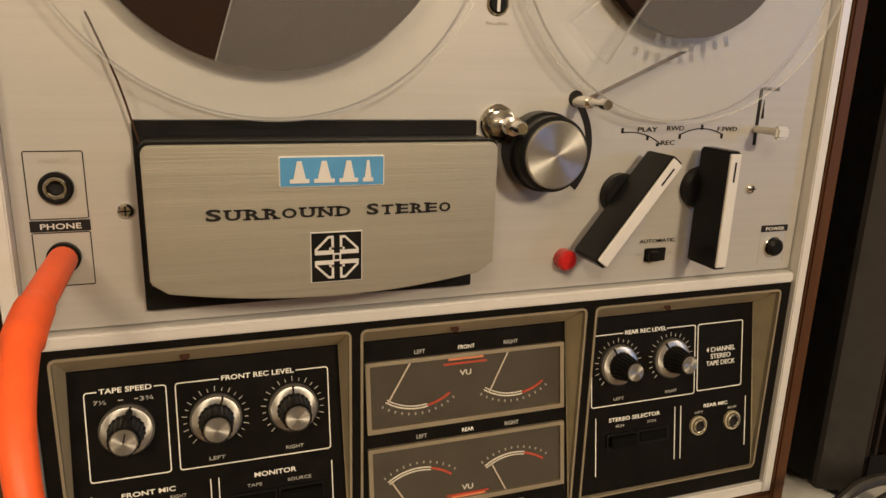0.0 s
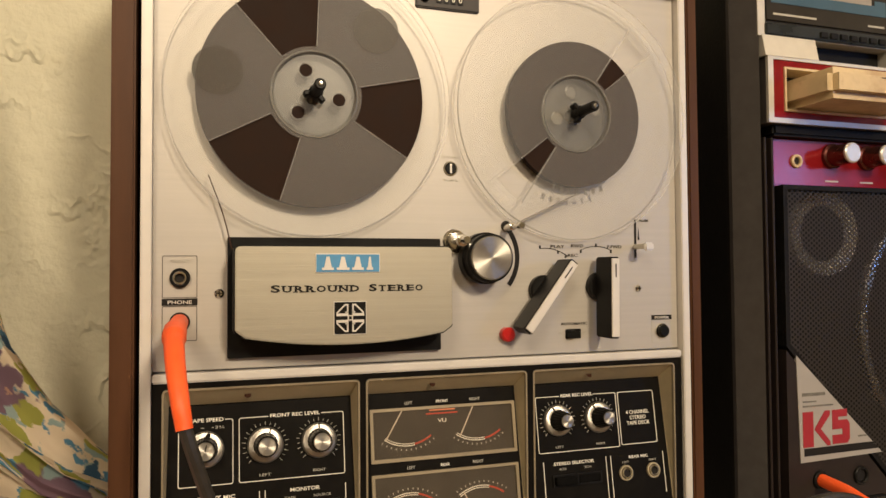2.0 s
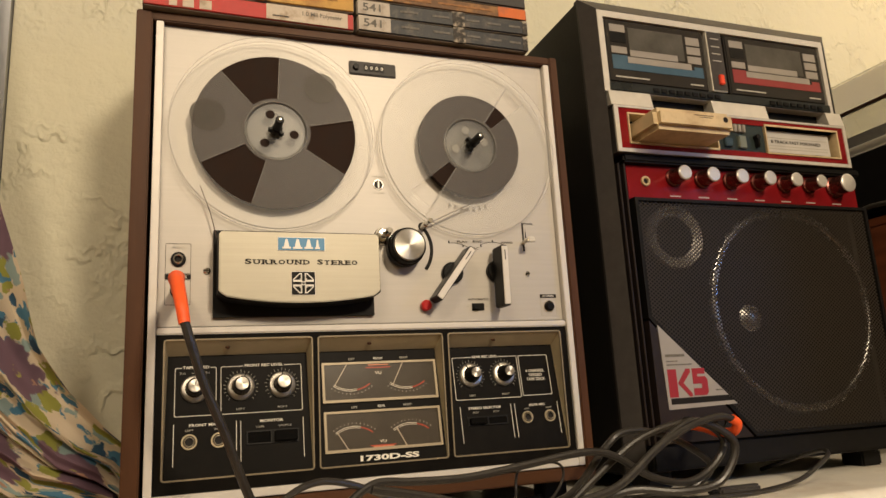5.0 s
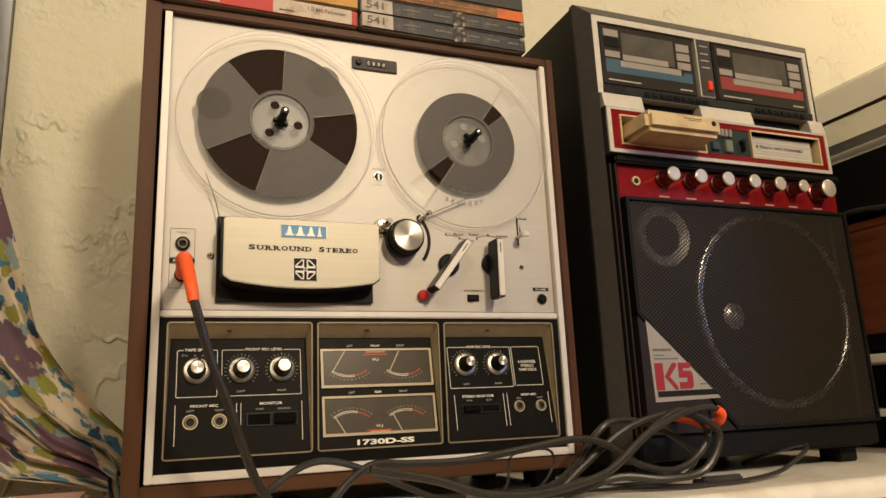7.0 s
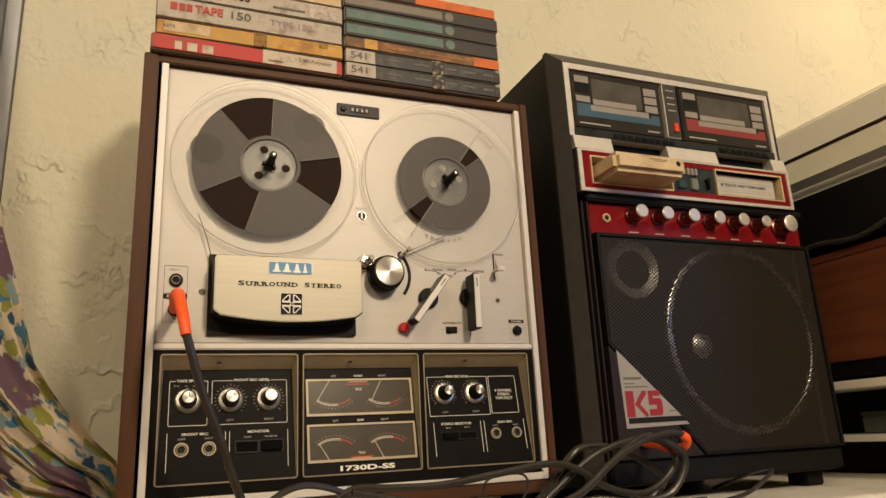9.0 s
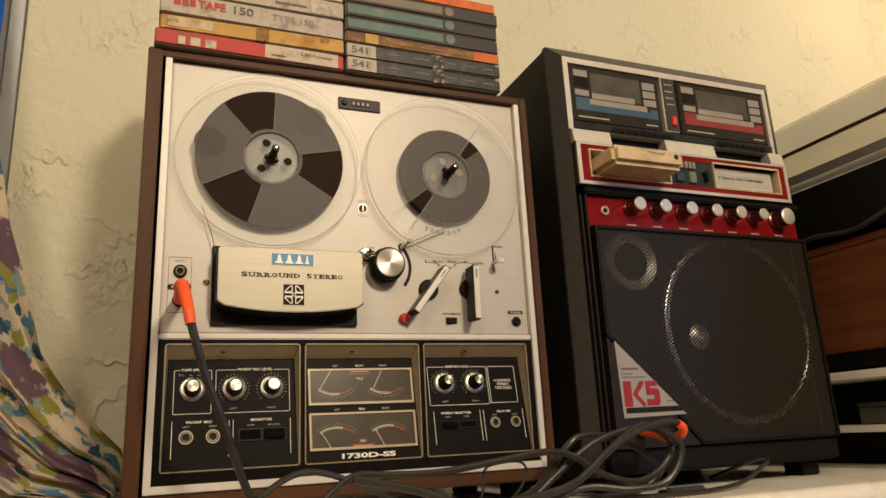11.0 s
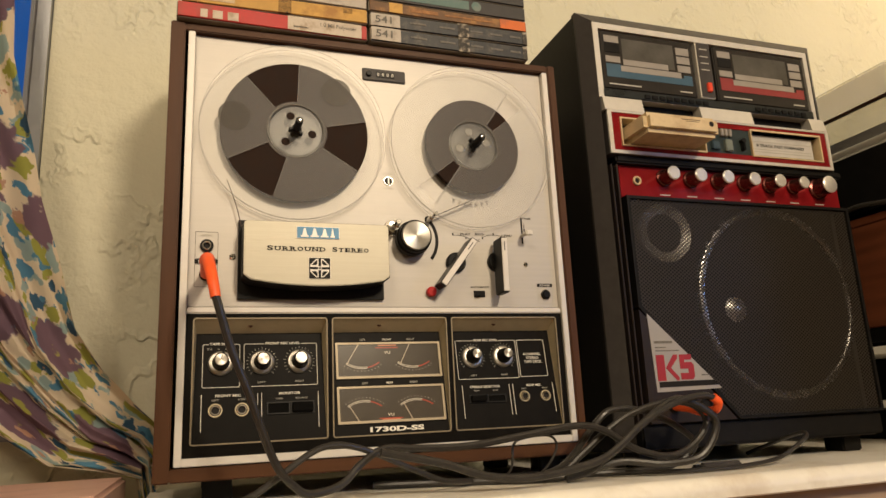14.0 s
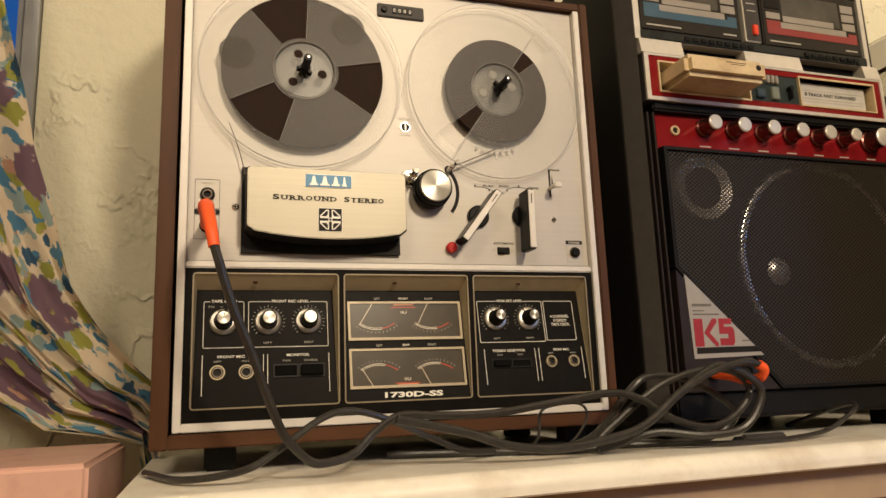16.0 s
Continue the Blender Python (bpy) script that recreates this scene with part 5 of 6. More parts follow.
# silver ledge with two finger wells
for x0, x1 in ((0.4545, 0.5080), (0.5905, 0.6690), (0.7620, 0.7860)):
    bm = bmesh.new()
    v = [bm.verts.new((x, y, z)) for x in (x0, x1) for y, z in ((KY - 0.001, 0.4195), (-0.0125, 0.4020), (0.012, 0.4020), (0.012, 0.4195))]
    for q in ((0, 1, 5, 4), (1, 2, 6, 5), (2, 3, 7, 6), (3, 0, 4, 7), (0, 3, 2, 1), (4, 5, 6, 7)):
        bm.faces.new([v[k] for k in q])
    part("ledge", bevel(bm, 0.0008, 1), M_K_SILVER, kbox, "silver ledge between two finger wells")
part("finger_well", box(0.5080, 0.5905, 0.004, 0.012, 0.4020, 0.4195), M_BLACK, kbox)
part("finger_well", box(0.6690, 0.7620, 0.004, 0.012, 0.4020, 0.4195), M_BLACK, kbox)
# eight-track section
TY = -0.0120
part("cartridge_frame", ring([(0.4570, 0.3490), (0.7870, 0.3490), (0.7870, 0.4020), (0.4570, 0.4020)], [(0.4622, 0.3530), (0.7825, 0.3530), (0.7825, 0.3995), (0.4622, 0.3995)], TY, TY + 0.0025), M_K_SILVER, kbox, "thin silver edge round the red fascia")
part("cartridge_housing", ring([(0.4568, 0.3488), (0.7872, 0.3488), (0.7872, 0.4018), (0.4568, 0.4018)], [(0.4622, 0.3530), (0.7825, 0.3530), (0.7825, 0.3995), (0.4622, 0.3995)], TY + 0.0026, 0.014), M_K_GREY, kbox, "charcoal sides of the cartridge section")
rp = part("red_fascia", ring([(0.4620, 0.3528), (0.7827, 0.3528), (0.7827, 0.3997), (0.4620, 0.3997)], [(0.4745, 0.3600), (0.7710, 0.3600), (0.7710, 0.3930), (0.4745, 0.3930)], TY + 0.001, 0.010), M_K_RED, kbox, "red lacquered fascia")
part("fascia_back", box(0.4740, 0.7715, 0.008, 0.013, 0.3595, 0.3935), M_BLACK, kbox)
part("slot_rim", ring([(0.4730, 0.3585), (0.5910, 0.3585), (0.5910, 0.3940), (0.4730, 0.3940)], [(0.4747, 0.3605), (0.5893, 0.3605), (0.5893, 0.3922), (0.4747, 0.3922)], TY - 0.0005, 0.010), M_CREAM, kbox)
part("slot_rim", ring([(0.6600, 0.3590), (0.7725, 0.3590), (0.7725, 0.3950), (0.6600, 0.3950)], [(0.6615, 0.3605), (0.7705, 0.3605), (0.7705, 0.3930), (0.6615, 0.3930)], TY - 0.0005, 0.012), M_CREAM, kbox)
card = part("slot_flap", box(0.6615, 0.7660, -0.004, 0.008, 0.3640, 0.3920, 0.0008), M_K_FLAP, kbox, "white flap printed with lines")
letters("8 TRACK FAST FORWARD", 0.7130, -0.0043, 0.3760, 0.0040, 0.0760, M_BLACK_INK, card)
for z in (0.3690, 0.3725, 0.3825):
    part("printed_rule", box(0.665, 0.762, -0.0044, -0.0036, z, z + 0.0006), M_DIM_INK, card)
part("button_panel", box(0.5915, 0.6590, TY + 0.002, 0.010, 0.3605, 0.3935), M_K_GREEN, kbox, "dark green button panel")
for x0, x1, z0, z1, mt in ((0.5990, 0.6100, 0.3640, 0.3740, M_K_BTN), (0.6190, 0.6295, 0.3630, 0.3780, M_K_BTN2), (0.6140, 0.6185, 0.3820, 0.3915, M_DIM_LAB), (0.6200, 0.6245, 0.3820, 0.3915, M_DIM_LAB), (0.6260, 0.6305, 0.3820, 0.3915, M_DIM_LAB)):
    part("push_button", box(x0, x1, TY - 0.0020, TY + 0.004, z0, z1, 0.0008), mt, kbox)
part("slide_lever", merge(box(0.6440, 0.6470, TY - 0.0045, TY + 0.003, 0.3650, 0.3760, 0.0008), lathe(0.6455, 0.3775, [(0, TY - 0.004), (0.0030, TY - 0.004), (0.0030, TY + 0.003), (0, TY + 0.003)], 16)), M_BLACK, kbox)
# knob strip
NY = 0.002
part("lower_bezel", box(0.4660, 0.8040, KY + 0.001, 0.0138, 0.3400, 0.3490, 0.002), M_K_BLACK, kbox)
ks = part("knob_strip", box(0.4720, 0.8030, NY, 0.0138, 0.3010, 0.3400, 0.0012), M_K_RED, kbox, "red lacquered knob strip")
hollow("headphone_jack", 0.4960, 0.3215, 0.0055, 0.0032, NY - 0.0025, NY + 0.001, M_CREAM, kbox)
disc("jack_hole", 0.4960, 0.3215, 0.0033, NY - 0.0005, NY + 0.001, M_BLACK_INK, kbox, 20)
for i, x in enumerate((0.5335, 0.5715, 0.6110, 0.6505, 0.6895, 0.7270, 0.7680)):
    r = 0.0120 if i == 6 else (0.0090 if i < 5 else 0.0082)
    k = smooth(part("volume_knob", lathe(x, 0.3270, [(r * 1.16, NY), (r * 1.16, NY - 0.003), (r * 0.98, NY - 0.004), (r * 0.90, NY - 0.0205), (0, NY - 0.0205)], 36), M_K_KNOB, kbox, "dark chromed volume knob"))
    smooth(part("knob_face", lathe(x, 0.3270, [(0, NY - 0.0222), (r * 0.80, NY - 0.0222), (r * 0.92, NY - 0.0213), (r * 0.92, NY - 0.0198), (0, NY - 0.0198)], 36), M_K_FACE, k, "silver knob face"))
    part("knob_print", box(x - 0.007, x + 0.007, NY - 0.0003, NY + 0.001, 0.3055, 0.3068), M_DIM_INK, ks)
# speaker bay: drivers behind a perforated grille with a cut corner
part("baffle", box(0.4720, 0.8060, 0.030, 0.034, 0.0460, 0.3010), M_BLACK, kbox)
GR = [(0.4740, 0.3005), (0.4740, 0.1720), (0.5900, 0.0465), (0.8040, 0.0465), (0.8040, 0.3005)]
part("grille", prism(GR, KY + 0.004, KY + 0.0046), M_GRILLE, kbox, "black perforated metal grille")
GI = [(0.4780, 0.2970), (0.4780, 0.1740), (0.5920, 0.0500), (0.8000, 0.0500), (0.8000, 0.2970)]
part("grille_edge", ring(GR, GI, KY + 0.001, 0.012), M_K_BLACK, kbox)
smooth(part("tweeter", lathe(0.5340, 0.2630, [(0.0370, 0.030), (0.0375, 0.014), (0.0355, 0.010), (0.0235, 0.013), (0.0225, 0.018), (0.0100, 0.026), (0.0, 0.026)], 64), M_K_RINGS, kbox, "pale tweeter ring"))
smooth(part("tweeter_dome", lathe(0.5340, 0.2630, [(0, 0.016), (0.006, 0.018), (0.010, 0.0255), (0.0225, 0.0178)], 40), M_BLACK, kbox))
smooth(part("woofer_ring", lathe(0.6880, 0.1825, [(0.1180, 0.030), (0.1180, 0.0125), (0.1170, 0.0104), (0.1150, 0.0095), (0.1108, 0.0095), (0.1090, 0.0108), (0.1084, 0.014), (0.1084, 0.030)], 120), M_K_RING, kbox, "polished woofer trim ring"))
smooth(part("woofer_cone", lathe(0.6880, 0.1825, [(0.1090, 0.020), (0.1040, 0.016), (0.0970, 0.021), (0.0400, 0.0285), (0.0, 0.0285)], 72), M_CONE, kbox, "black paper woofer cone"))
smooth(part("dust_cap", lathe(0.6230, 0.1720, [(0, 0.0085), (0.0100, 0.0105), (0.0180, 0.0160), (0.0215, 0.0275)], 40), M_CAP, kbox))
for rx in (0.4600, 0.4672):
    part("edge_rail", box(rx, rx + 0.0022, KY + 0.005, 0.0124, 0.0460, 0.3390, 0.0006, 1), M_K_CORNER, kbox, "dark ridge beside the grille")
# triangular label and jack corner
part("corner_panel", prism([(0.4740, 0.1690), (0.4740, 0.0465), (0.5865, 0.0465)], KY + 0.0015, 0.012), M_K_CORNER, kbox, "dark brown corner panel")
lab = part("corner_label", prism([(0.4830, 0.1645), (0.4855, 0.0790), (0.5705, 0.0810)], KY + 0.0008, KY + 0.003), M_K_LABEL, kbox, "white triangular label with a red block mark")
LF = KY + 0.0004
TALL = Matrix.Translation((-0.0015, 0, 0.0910)) @ Matrix.Diagonal((1, 1, 1.30, 1)) @ Matrix.Translation((0, 0, -0.0925))   # the mark stands a little taller than wide
# red block marks with white notches
part("label_mark", merge(prism([(0.4895, 0.0925), (0.5000, 0.0925), (0.5000, 0.1140), (0.4895, 0.1140)], LF, LF + 0.001, 0, TALL), prism([(0.5010, 0.1030), (0.5140, 0.0925), (0.5170, 0.0925), (0.5170, 0.0950), (0.5075, 0.1030), (0.5170, 0.1112), (0.5170, 0.1140), (0.5120, 0.1140)], LF, LF + 0.001, 0, TALL)), M_K_LOGO, lab)
part("label_mark", merge(prism([(0.5195, 0.1140), (0.5195, 0.1020), (0.5300, 0.1020), (0.5300, 0.0985), (0.5195, 0.0985), (0.5195, 0.0930), (0.5350, 0.0930), (0.5375, 0.0955), (0.5375, 0.1050), (0.5350, 0.1075), (0.5255, 0.1075), (0.5255, 0.1095), (0.5350, 0.1095), (0.5350, 0.1140)], LF, LF + 0.001, 0, TALL)), M_K_LOGO, lab)
part("printed_band", prism([(0.4890, 0.0840), (0.5665, 0.0848), (0.5600, 0.0905), (0.4890, 0.0900)], LF, LF + 0.001), M_BLACK_INK, lab)
part("printed_bar", box(0.4880, 0.5110, LF, LF + 0.001, 0.1315, 0.1340), M_FADED_INK, lab)
part("printed_bar", box(0.4885, 0.5020, LF, LF + 0.001, 0.1265, 0.1276), M_FADED_INK, lab)
part("printed_bar", box(0.4885, 0.5190, LF, LF + 0.001, 0.1228, 0.1240), M_FADED_INK, lab)
part("printed_bar", box(0.5450, 0.5540, LF, LF + 0.001, 0.0955, 0.0968), M_FADED_INK, lab)
for x in (0.5050, 0.5470):
    hollow("mic_jack", x, 0.0640, 0.0075, 0.0050, KY - 0.001, KY + 0.003, M_BLACK, kbox)
    disc("jack_hole", x, 0.0640, 0.0050, KY + 0.0010, KY + 0.003, M_BLACK_INK, kbox, 20)

# eight-track cartridge left in its slot
cart = thing("tape_cartridge", "cream eight-track cartridge half pushed into its slot", "cartridge")
part("shell", box(0.4775, 0.5785, -0.0540, 0.0070, 0.3612, 0.3850, 0.0055, 4), M_CREAM, cart)
disc("corner_hole", 0.5655, 0.3755, 0.0033, -0.0543, -0.0520, M_BLACK_INK, cart, 20)
part("small_print", box(0.5250, 0.5500, -0.0543, -0.0535, 0.3778, 0.3784), M_TAPE_THIN, cart)
part("small_print", box(0.5310, 0.5480, -0.0543, -0.0535, 0.3758, 0.3763), M_TAPE_THIN, cart)

# ---- boxed tapes on the deck ----
def tape_box(x0, x1, z0, z1, spine, label, bands, tilt=0.0, y0=-0.0070):
    x0, x1 = 0.009 + 0.982 * (x0 - 0.009), 0.009 + 0.982 * (x1 - 0.009)
    z0, z1 = 0.4545 + 0.982 * (z0 - 0.4620), 0.4545 + 0.982 * (z1 - 0.4620)
    ob = thing("tape_box", label, "tape box", "boxed tapes", ((x0 + x1) / 2, y0, z0))
    ob.rotation_euler = (0, 0, radians(tilt))
    w, h = (x1 - x0) / 2, z1 - z0
    part("carton", box(-w, w, 0, 0.188, 0.0002, h - 0.0006, 0.0014, 2), M_CARD, ob)
    part("spine", box(-w + 0.001, w - 0.001, -0.0006, 0.003, 0.0012, h - 0.0016, 0.0004, 1), spine, ob)
    for name, a, b, c, d, mt in bands:
        part(name, box(-w + a * 2 * w, -w + b * 2 * w, -0.0010, 0.002, c * h, d * h), mt, ob)
    return ob


L0, L1, R0, R1 = -0.009, 0.1805, 0.1822, 0.3705
LW0 = -(L1 - L0) / 2
b = tape_box(L0 - 0.003, L1, 0.4620, 0.4805, M_C_RED, "red and white tape box with worn corners", [("label_patch", 0.56, 0.965, 0.08, 0.92, M_C_WHITE), ("block_mark", 0.115, 0.150, 0.12, 0.60, M_C_WHITE), ("block_mark", 0.175, 0.225, 0.12, 0.60, M_C_WHITE), ("block_mark", 0.250, 0.305, 0.12, 0.60, M_C_WHITE), ("small_print", 0.59, 0.67, 0.25, 0.34, M_FADED_INK)], 1.0)
letters("1.0 Mil Polyester", 0.0630, -0.0012, 0.0090, 0.0042, 0.0380, M_FADED_INK, b)
b = tape_box(L0 + 0.001, L1, 0.4805, 0.4985, M_C_YELLOW, "stained yellow cardboard tape box", [("label_patch", 0.04, 0.27, 0.22, 0.82, M_C_CREAM), ("scuff", 0.50, 0.57, 0.06, 0.94, M_C_STAIN), ("scuff", 0.86, 0.91, 0.55, 0.85, M_C_STAIN)], -0.6)
letters("RATE", LW0 + 0.0140, -0.0012, 0.0075, 0.0036, 0.0110, M_FADED_INK, b)
b = tape_box(L0, L1, 0.4985, 0.5235, M_C_GREYWHITE, "grey-white tape box with red and dark print", [("block_mark", 0.070, 0.105, 0.40, 0.74, M_C_RED), ("block_mark", 0.112, 0.145, 0.40, 0.74, M_C_RED), ("block_mark", 0.150, 0.180, 0.40, 0.74, M_C_RED)], 0.4)
letters("TAPE", LW0 + 0.0510, -0.0012, 0.0100, 0.0085, 0.0270, M_C_RED, b, 0.02)
letters("150", LW0 + 0.0810, -0.0012, 0.0100, 0.0085, 0.0195, M_FADED_INK, b, 0.01)
letters("TYPE 150", LW0 + 0.1330, -0.0012, 0.0100, 0.0070, 0.0440, M_C_LILAC, b)
b = tape_box(L0 + 0.001, L1 + 0.0005, 0.5235, 0.5450, M_C_GREYWHITE, "worn white tape box with dark spine print", [("small_print", 0.06, 0.18, 0.40, 0.66, M_FADED_INK), ("small_print", 0.60, 0.78, 0.30, 0.42, M_FADED_INK), ("scuff", 0.80, 0.97, 0.10, 0.90, M_C_SCUFF2)], -0.3)
letters("PLUS-100", LW0 + 0.0660, -0.0012, 0.0080, 0.0090, 0.0480, M_BLACK_INK, b, 0.02)
tape_box(L0, L1, 0.5450, 0.5660, M_C_CREAM, "cream tape box on top of its pile", [("small_print", 0.1, 0.4, 0.35, 0.65, M_FADED_INK)], 0.5)
for z0, z1 in ((0.4620, 0.4800), (0.4800, 0.4975)):
    b = tape_box(R0 + 0.001, R1, z0, z1, M_C_NAVY, "dark navy tape box with a grey number patch", [("label_patch", 0.005, 0.18, 0.08, 0.92, M_C_GREYWHITE), ("small_print", 0.24, 0.34, 0.46, 0.60, M_FADED_INK), ("small_print", 0.42, 0.52, 0.44, 0.58, M_FADED_INK), ("scuff", 0.54, 0.61, 0.02, 0.98, M_C_SCUFF), ("small_print", 0.62, 0.70, 0.44, 0.58, M_FADED_INK), ("small_print", 0.75, 0.83, 0.42, 0.56, M_FADED_INK), ("small_print", 0.88, 0.95, 0.42, 0.56, M_FADED_INK), ("scuff", 0.965, 0.995, 0.05, 0.95, M_C_SCUFF)], 0.7 if z0 < 0.47 else -0.4)
    letters("541", -(R1 - R0) / 2 + 0.0180, -0.0012, 0.0052, 0.0080, 0.0180, M_FADED_INK, b, 0.01)
tape_box(R0, R1 + 0.001, 0.4975, 0.5120, M_C_BROWN, "brown and orange tape box with worn print", [("label_patch", 0.12, 0.20, 0.1, 0.9, M_C_YELLOW), ("small_print", 0.25, 0.42, 0.35, 0.65, M_C_FADEOR), ("label_patch", 0.82, 0.99, 0.1, 0.9, M_C_ORANGE), ("small_print", 0.46, 0.78, 0.42, 0.56, M_C_FADEOR)], 0.5)
for z0, z1 in ((0.5120, 0.5305), (0.5305, 0.5490)):
    b = tape_box(R0 + 0.001, R1 + 0.0005, z0, z1, M_C_SLATE, "slate tape box with a teal label and a round mark", [("label_patch", 0.01, 0.62, 0.22, 0.80, M_C_TEAL)], 0.3)
    part("round_mark", lathe(0.0310, 0.0094, [(0, -0.0010), (0.0058, -0.0010), (0.0058, 0.0), (0, 0.0)], 28), M_C_TEAL, b)
b = tape_box(R0, R1 + 0.002, 0.5490, 0.5665, M_C_SLATE, "slate tape box with a grey label", [("label_patch", 0.01, 0.62, 0.22, 0.80, M_C_GREY)], -0.5)
part("round_mark", lathe(0.0310, 0.0088, [(0, -0.0010), (0.0055, -0.0010), (0.0055, 0.0), (0, 0.0)], 28), M_C_GREY, b)
tape_box(R0 + 0.001, R1, 0.5665, 0.5810, M_C_ORANGE, "bright orange tape box on top of its pile", [("small_print", 0.05, 0.45, 0.1, 0.6, M_C_SLATE)], 0.2)

# ---- stack of equipment by the side wall ----
rack = thing("media_shelf", "low shelf unit with white board edges", "shelf")
part("shelf_board", box(0.870, 1.45, -0.30, 0.27, 0.1160, 0.1270, 0.001), M_DRESSER, rack)
part("shelf_board", box(0.905, 1.45, -0.27, 0.27, 0.0465, 0.0560, 0.001), M_DRESSER, rack)
part("shelf_back", box(0.980, 1.0, -0.26, 0.27, 0.0, 0.1160), M_BLACK, rack)
for y in (-0.27, 0.25):
    part("shelf_leg", box(0.90, 0.93, y - 0.01, y + 0.01, 0.0, 0.1160), M_BLACK, rack)
amp = thing("amplifier", "black amplifier case on the shelf", "amplifier")
part("body", box(0.875, 1.40, -0.29, 0.265, 0.1310, 0.1520, 0.002), M_BLACK, amp)
for fy in (-0.25, 0.22):
    part("foot", box(0.89, 0.92, fy - 0.012, fy + 0.012, 0.1270, 0.1310), M_BLACK, amp)
olive = thing("storage_case", "small olive-grey case lying on the lower shelf board", "case")
part("case_body", box(0.925, 0.978, -0.255, 0.06, 0.0560, 0.0800, 0.002), M_K_OLIVE, olive)
part("case_lid", box(0.924, 0.979, -0.256, 0.061, 0.0802, 0.0860, 0.0015), M_K_OLIVE, olive)
wood = thing("wooden_speaker", "red-brown wooden speaker box lying on its side", "speaker")
part("side_panel", box(0.872, 0.8838, -0.285, 0.262, 0.1520, 0.2900, 0.0015), M_WOODBOX, wood, "red-brown veneered side panel")
part("top_panel", box(0.872, 1.40, -0.285, 0.262, 0.2903, 0.3020, 0.0015), M_WOODBOX, wood)
part("carcass", box(0.8842, 1.40, -0.280, 0.262, 0.1520, 0.2900), M_WOODBOX, wood)
turn = thing("turntable", "black turntable with a clear dust cover over it", "turntable")
part("plinth", box(0.868, 1.34, -0.30, 0.262, 0.309, 0.3900, 0.004), M_BLACK, turn)
for fx, fy in ((0.90, -0.26), (0.90, 0.22), (1.30, -0.26), (1.30, 0.22)):
    part("foot", box(fx - 0.02, fx + 0.02, fy - 0.02, fy + 0.02, 0.3020, 0.309, 0.002), M_BLACK, turn)
part("dust_cover", box(0.868, 0.872, -0.300, 0.262, 0.4015, 0.4480), M_LID, turn, "clear side of the dust cover")
part("cover_end", box(0.872, 1.338, -0.300, -0.296, 0.3905, 0.4920), M_LID, turn)
part("cover_end", box(0.872, 1.338, 0.258, 0.262, 0.3905, 0.4920), M_LID, turn)
part("cover_end", box(1.334, 1.338, -0.296, 0.258, 0.3905, 0.4920), M_LID, turn)
part("cover_top", box(0.868, 1.340, -0.302, 0.262, 0.4920, 0.4960, 0.001), M_LID, turn, "clear top of the cover")
part("cover_band", box(0.867, 0.870, -0.302, 0.262, 0.4535, 0.4920, 0.001), M_LIDTOP, turn, "pale translucent upper band of the cover")
part("cover_rim", box(0.866, 0.872, -0.302, 0.262, 0.3905, 0.4015, 0.001), M_LIDTOP, turn)
part("cover_rim", box(0.866, 0.872, -0.302, 0.262, 0.4490, 0.4530, 0.001), M_TAPE_THIN, turn)
part("tonearm", box(0.90, 0.93, -0.25, 0.20, 0.3905, 0.4300, 0.004), M_K_GREY, turn)
cordr = thing("power_cord", "loop of black cord hanging over the wooden speaker", "cable")
smooth(part("cord", tube([(0.864, 0.235, 0.306), (0.863, 0.10, 0.3060), (0.861, 0.03, 0.3150), (0.861, -0.04, 0.3090), (0.862, -0.12, 0.3270), (0.862, -0.20, 0.3060)], 0.0032), M_RUBBER, cordr))

# ---- cables ----
lead = thing("microphone_lead", "orange-booted black audio lead plugged into the deck", "cable")
smooth(part("boot", tube([(0.0222, 0.0030, 0.2032), (0.0222, -0.030, 0.2030), (0.0222, -0.055, 0.2022), (0.0228, -0.078, 0.1985), (0.0245, -0.098, 0.1880), (0.0270, -0.110, 0.1740), (0.0290, -0.113, 0.1620)], lambda s: 0.0052 if s < 0.30 else (0.0060 if s < 0.46 else 0.0052 - 0.0013 * (s - 0.46) / 0.54), 16, 8), M_ORANGE, lead, "bright orange rubber boot"))
smooth(part("cord", tube([(0.0288, -0.1128, 0.1640), (0.0335, -0.112, 0.148), (0.0420, -0.107, 0.1215), (0.0560, -0.100, 0.0880), (0.0660, -0.094, 0.0610), (0.0780, -0.086, 0.0340), (0.0920, -0.079, 0.0180), (0.1050, -0.074, 0.0110), (0.1310, -0.064, 0.0150), (0.1500, -0.056, 0.0300), (0.1720, -0.050, 0.0410), (0.2030, -0.050, 0.0395), (0.2500, -0.052, 0.0390),
    (0.3020, -0.056, 0.0450), (0.3540, -0.060, 0.0510), (0.3830, -0.061, 0.0455), (0.4150, -0.064, 0.0262), (0.4510, -0.065, 0.0180), (0.4800, -0.064, 0.0275), (0.5000, -0.062, 0.0478), (0.4890, -0.058, 0.0645), (0.4600, -0.054, 0.0685), (0.4200, -0.052, 0.0590), (0.3900, -0.050, 0.0425), (0.3640, -0.046, 0.0230), (0.3400, -0.040, 0.0060), (0.300, -0.03, 0.0040)], 0.0033), M_RUBBER, lead))
lead2 = thing("speaker_lead", "black audio lead coiled before the karaoke speaker", "cable")
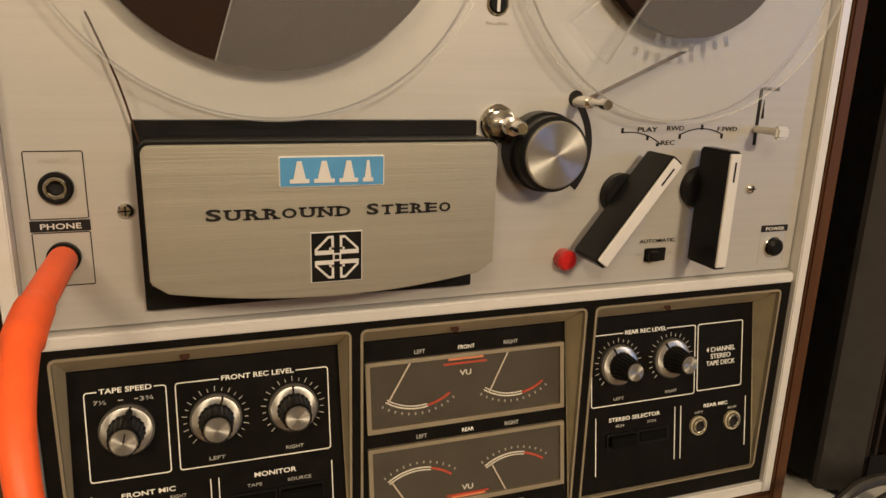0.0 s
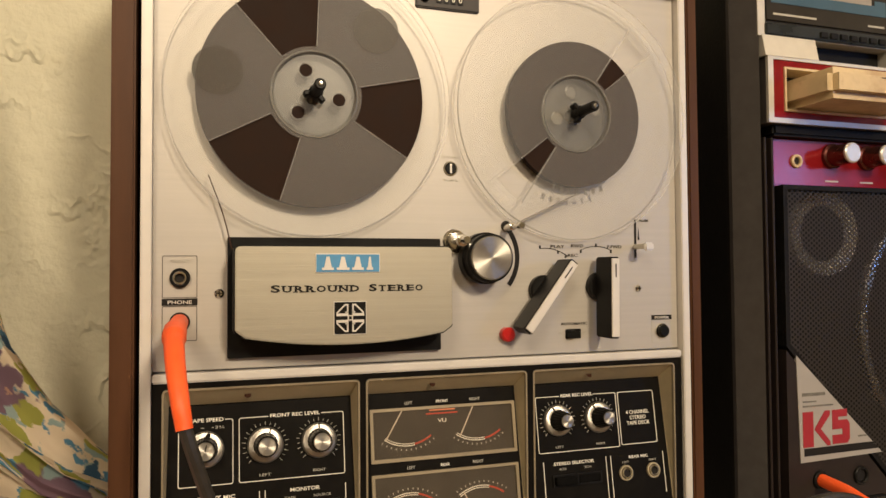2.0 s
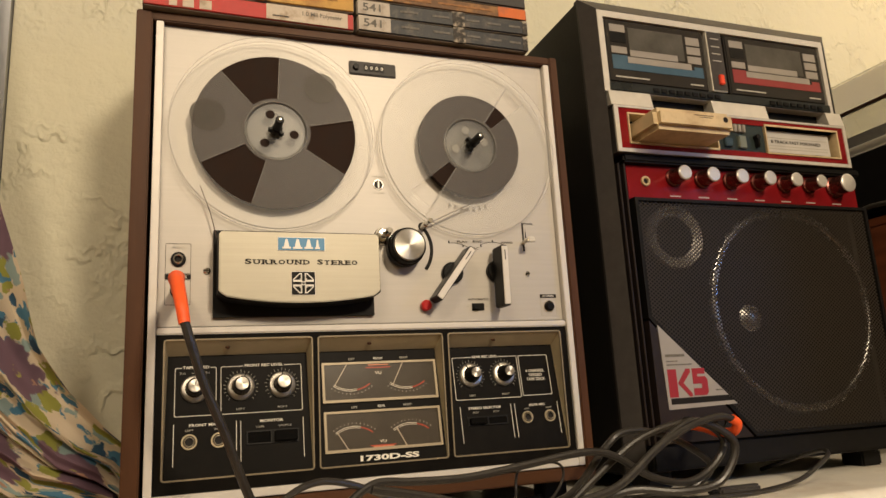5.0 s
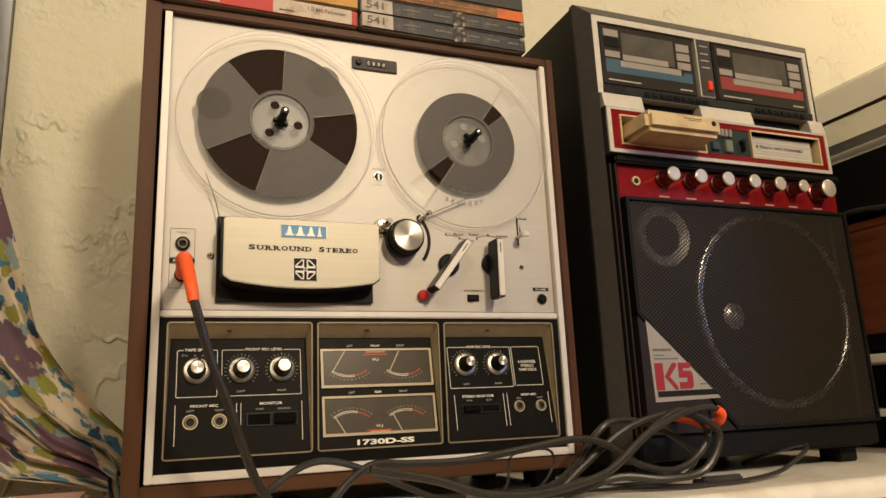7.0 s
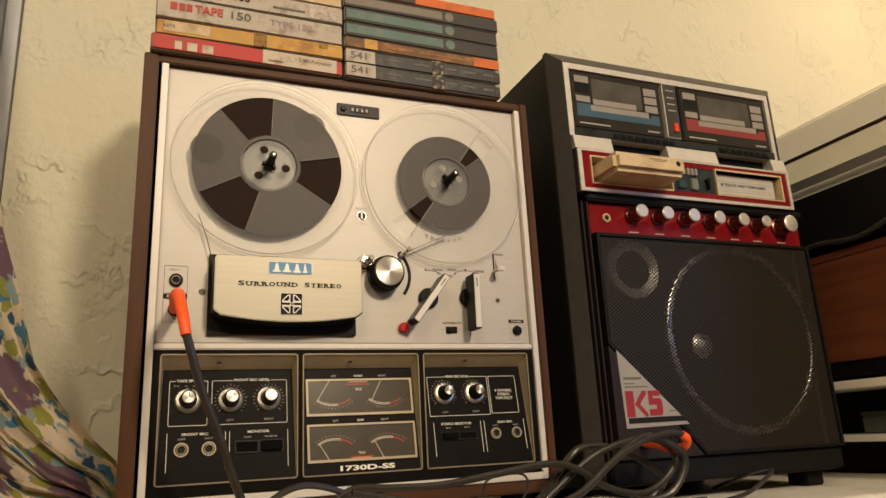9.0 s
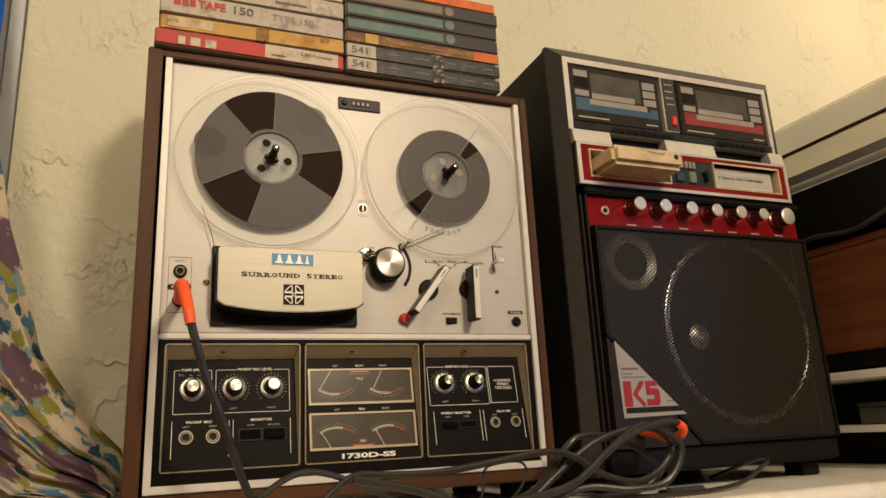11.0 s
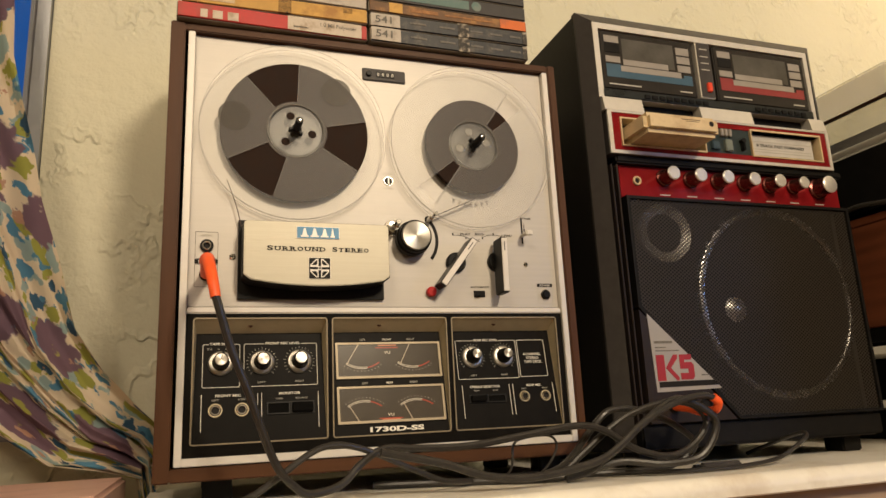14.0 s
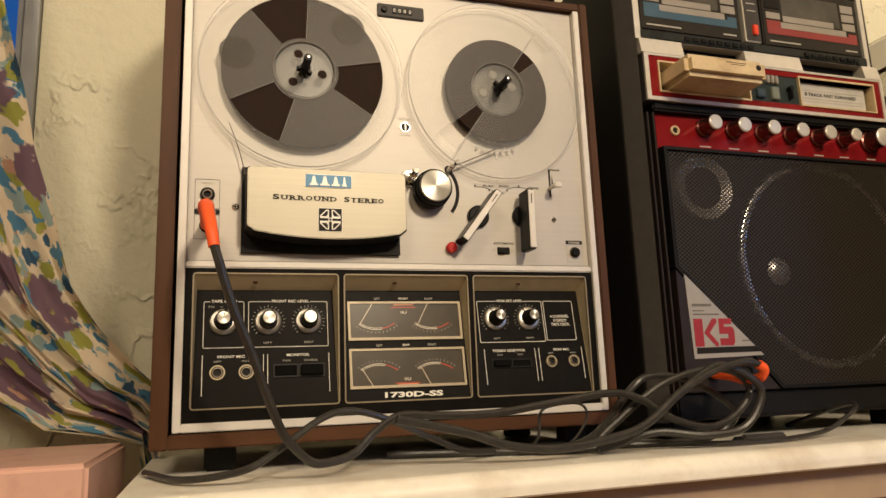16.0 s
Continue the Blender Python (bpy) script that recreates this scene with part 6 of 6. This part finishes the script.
smooth(part("cord", tube([(0.1640, -0.070, 0.0390), (0.2170, -0.070, 0.0270), (0.2560, -0.071, 0.0140), (0.2980, -0.072, 0.0095), (0.3430, -0.072, 0.0140), (0.3790, -0.074, 0.0240), (0.4180, -0.076, 0.0510), (0.4560, -0.077, 0.0710), (0.4900, -0.079, 0.0580), (0.4970, -0.079, 0.0420), (0.4770, -0.077, 0.0170), (0.4380, -0.072, 0.0120),
    (0.3990, -0.060, 0.0160), (0.3600, -0.050, 0.0070), (0.3300, -0.035, 0.0040), (0.250, 0.0, 0.0040), (0.18, 0.03, 0.0040)], 0.0036), M_RUBBER, lead2))
smooth(part("boot", tube([(0.5055, -0.008, 0.0640), (0.5045, -0.033, 0.0618), (0.5010, -0.058, 0.0578), (0.5000, -0.077, 0.0590), (0.4985, -0.085, 0.0660), (0.4925, -0.0855, 0.0712)], lambda s: 0.0052 if s < 0.45 else 0.0043, 14, 8), M_ORANGE, lead2, "bright orange rubber boot"))
smooth(part("cord", tube([(0.4940, -0.0855, 0.0705), (0.4800, -0.085, 0.0735), (0.4560, -0.082, 0.0690), (0.4300, -0.078, 0.0580), (0.4050, -0.072, 0.0400), (0.3850, -0.064, 0.0230), (0.3650, -0.058, 0.0095), (0.3420, -0.056, 0.0040)], 0.0032), M_RUBBER, lead2))
lead3 = thing("thin_cable", "thin black cable trailing along the dresser", "cable")
smooth(part("cord", tube([(0.4200, -0.030, 0.0030), (0.4560, -0.065, 0.0035), (0.4930, -0.068, 0.0032), (0.5330, -0.066, 0.0032), (0.5900, -0.052, 0.0060), (0.6200, -0.050, 0.0170), (0.6420, -0.044, 0.0270), (0.6500, -0.02, 0.0270), (0.6500, 0.06, 0.0035)], 0.0022), M_RUBBER, lead3))
lead4 = thing("black_cable", "black cable looped under the tape deck", "cable")
smooth(part("cord", tube([(-0.020, 0.02, 0.0040), (0.010, -0.05, 0.0040), (0.0520, -0.074, 0.0100), (0.0780, -0.070, 0.0235), (0.1050, -0.064, 0.0408), (0.1240, -0.060, 0.0468), (0.1440, -0.056, 0.0445), (0.1680, -0.050, 0.0360), (0.2020, -0.044, 0.0205), (0.2350, -0.030, 0.0080), (0.28, 0.0, 0.0040), (0.36, 0.04, 0.0040)], 0.0027), M_RUBBER, lead4))
lead5 = thing("black_cable", "black cable bunched between the deck and the karaoke speaker", "cable")
smooth(part("cord", tube([(0.24, 0.01, 0.0035), (0.300, -0.012, 0.0035), (0.350, -0.030, 0.0120), (0.3850, -0.044, 0.0520), (0.4050, -0.045, 0.0640), (0.4400, -0.044, 0.0610), (0.4760, -0.042, 0.0460), (0.5000, -0.040, 0.0250), (0.4700, -0.036, 0.0060), (0.4250, -0.030, 0.0035), (0.38, -0.02, 0.0035), (0.355, 0.0, 0.0035)], 0.0033), M_RUBBER, lead5))
thin = thing("thin_wire", "thin looped black wire with a twist tie", "wire")
smooth(part("wire", tube([(0.285, -0.02, 0.0020), (0.294, -0.040, 0.0150), (0.298, -0.040, 0.0360), (0.309, -0.040, 0.0420), (0.335, -0.040, 0.0430), (0.343, -0.040, 0.0340), (0.336, -0.040, 0.0200), (0.325, -0.035, 0.0080), (0.31, -0.03, 0.0020)], 0.0012), M_RUBBER, thin))
part("twist_tie", box(0.322, 0.334, -0.052, -0.046, 0.0055, 0.0100, 0.001), M_DRESSER, thin)
conn = thing("cable_connector", "flat dark grey cable connector lying before the karaoke speaker", "connector")
part("shell", box(0.500, 0.548, -0.050, -0.040, 0.0, 0.0070, 0.0022, 3), M_K_GREY, conn)
part("sleeve", box(0.490, 0.5003, -0.048, -0.042, 0.0008, 0.0058, 0.0015, 2), M_BLACK, conn)
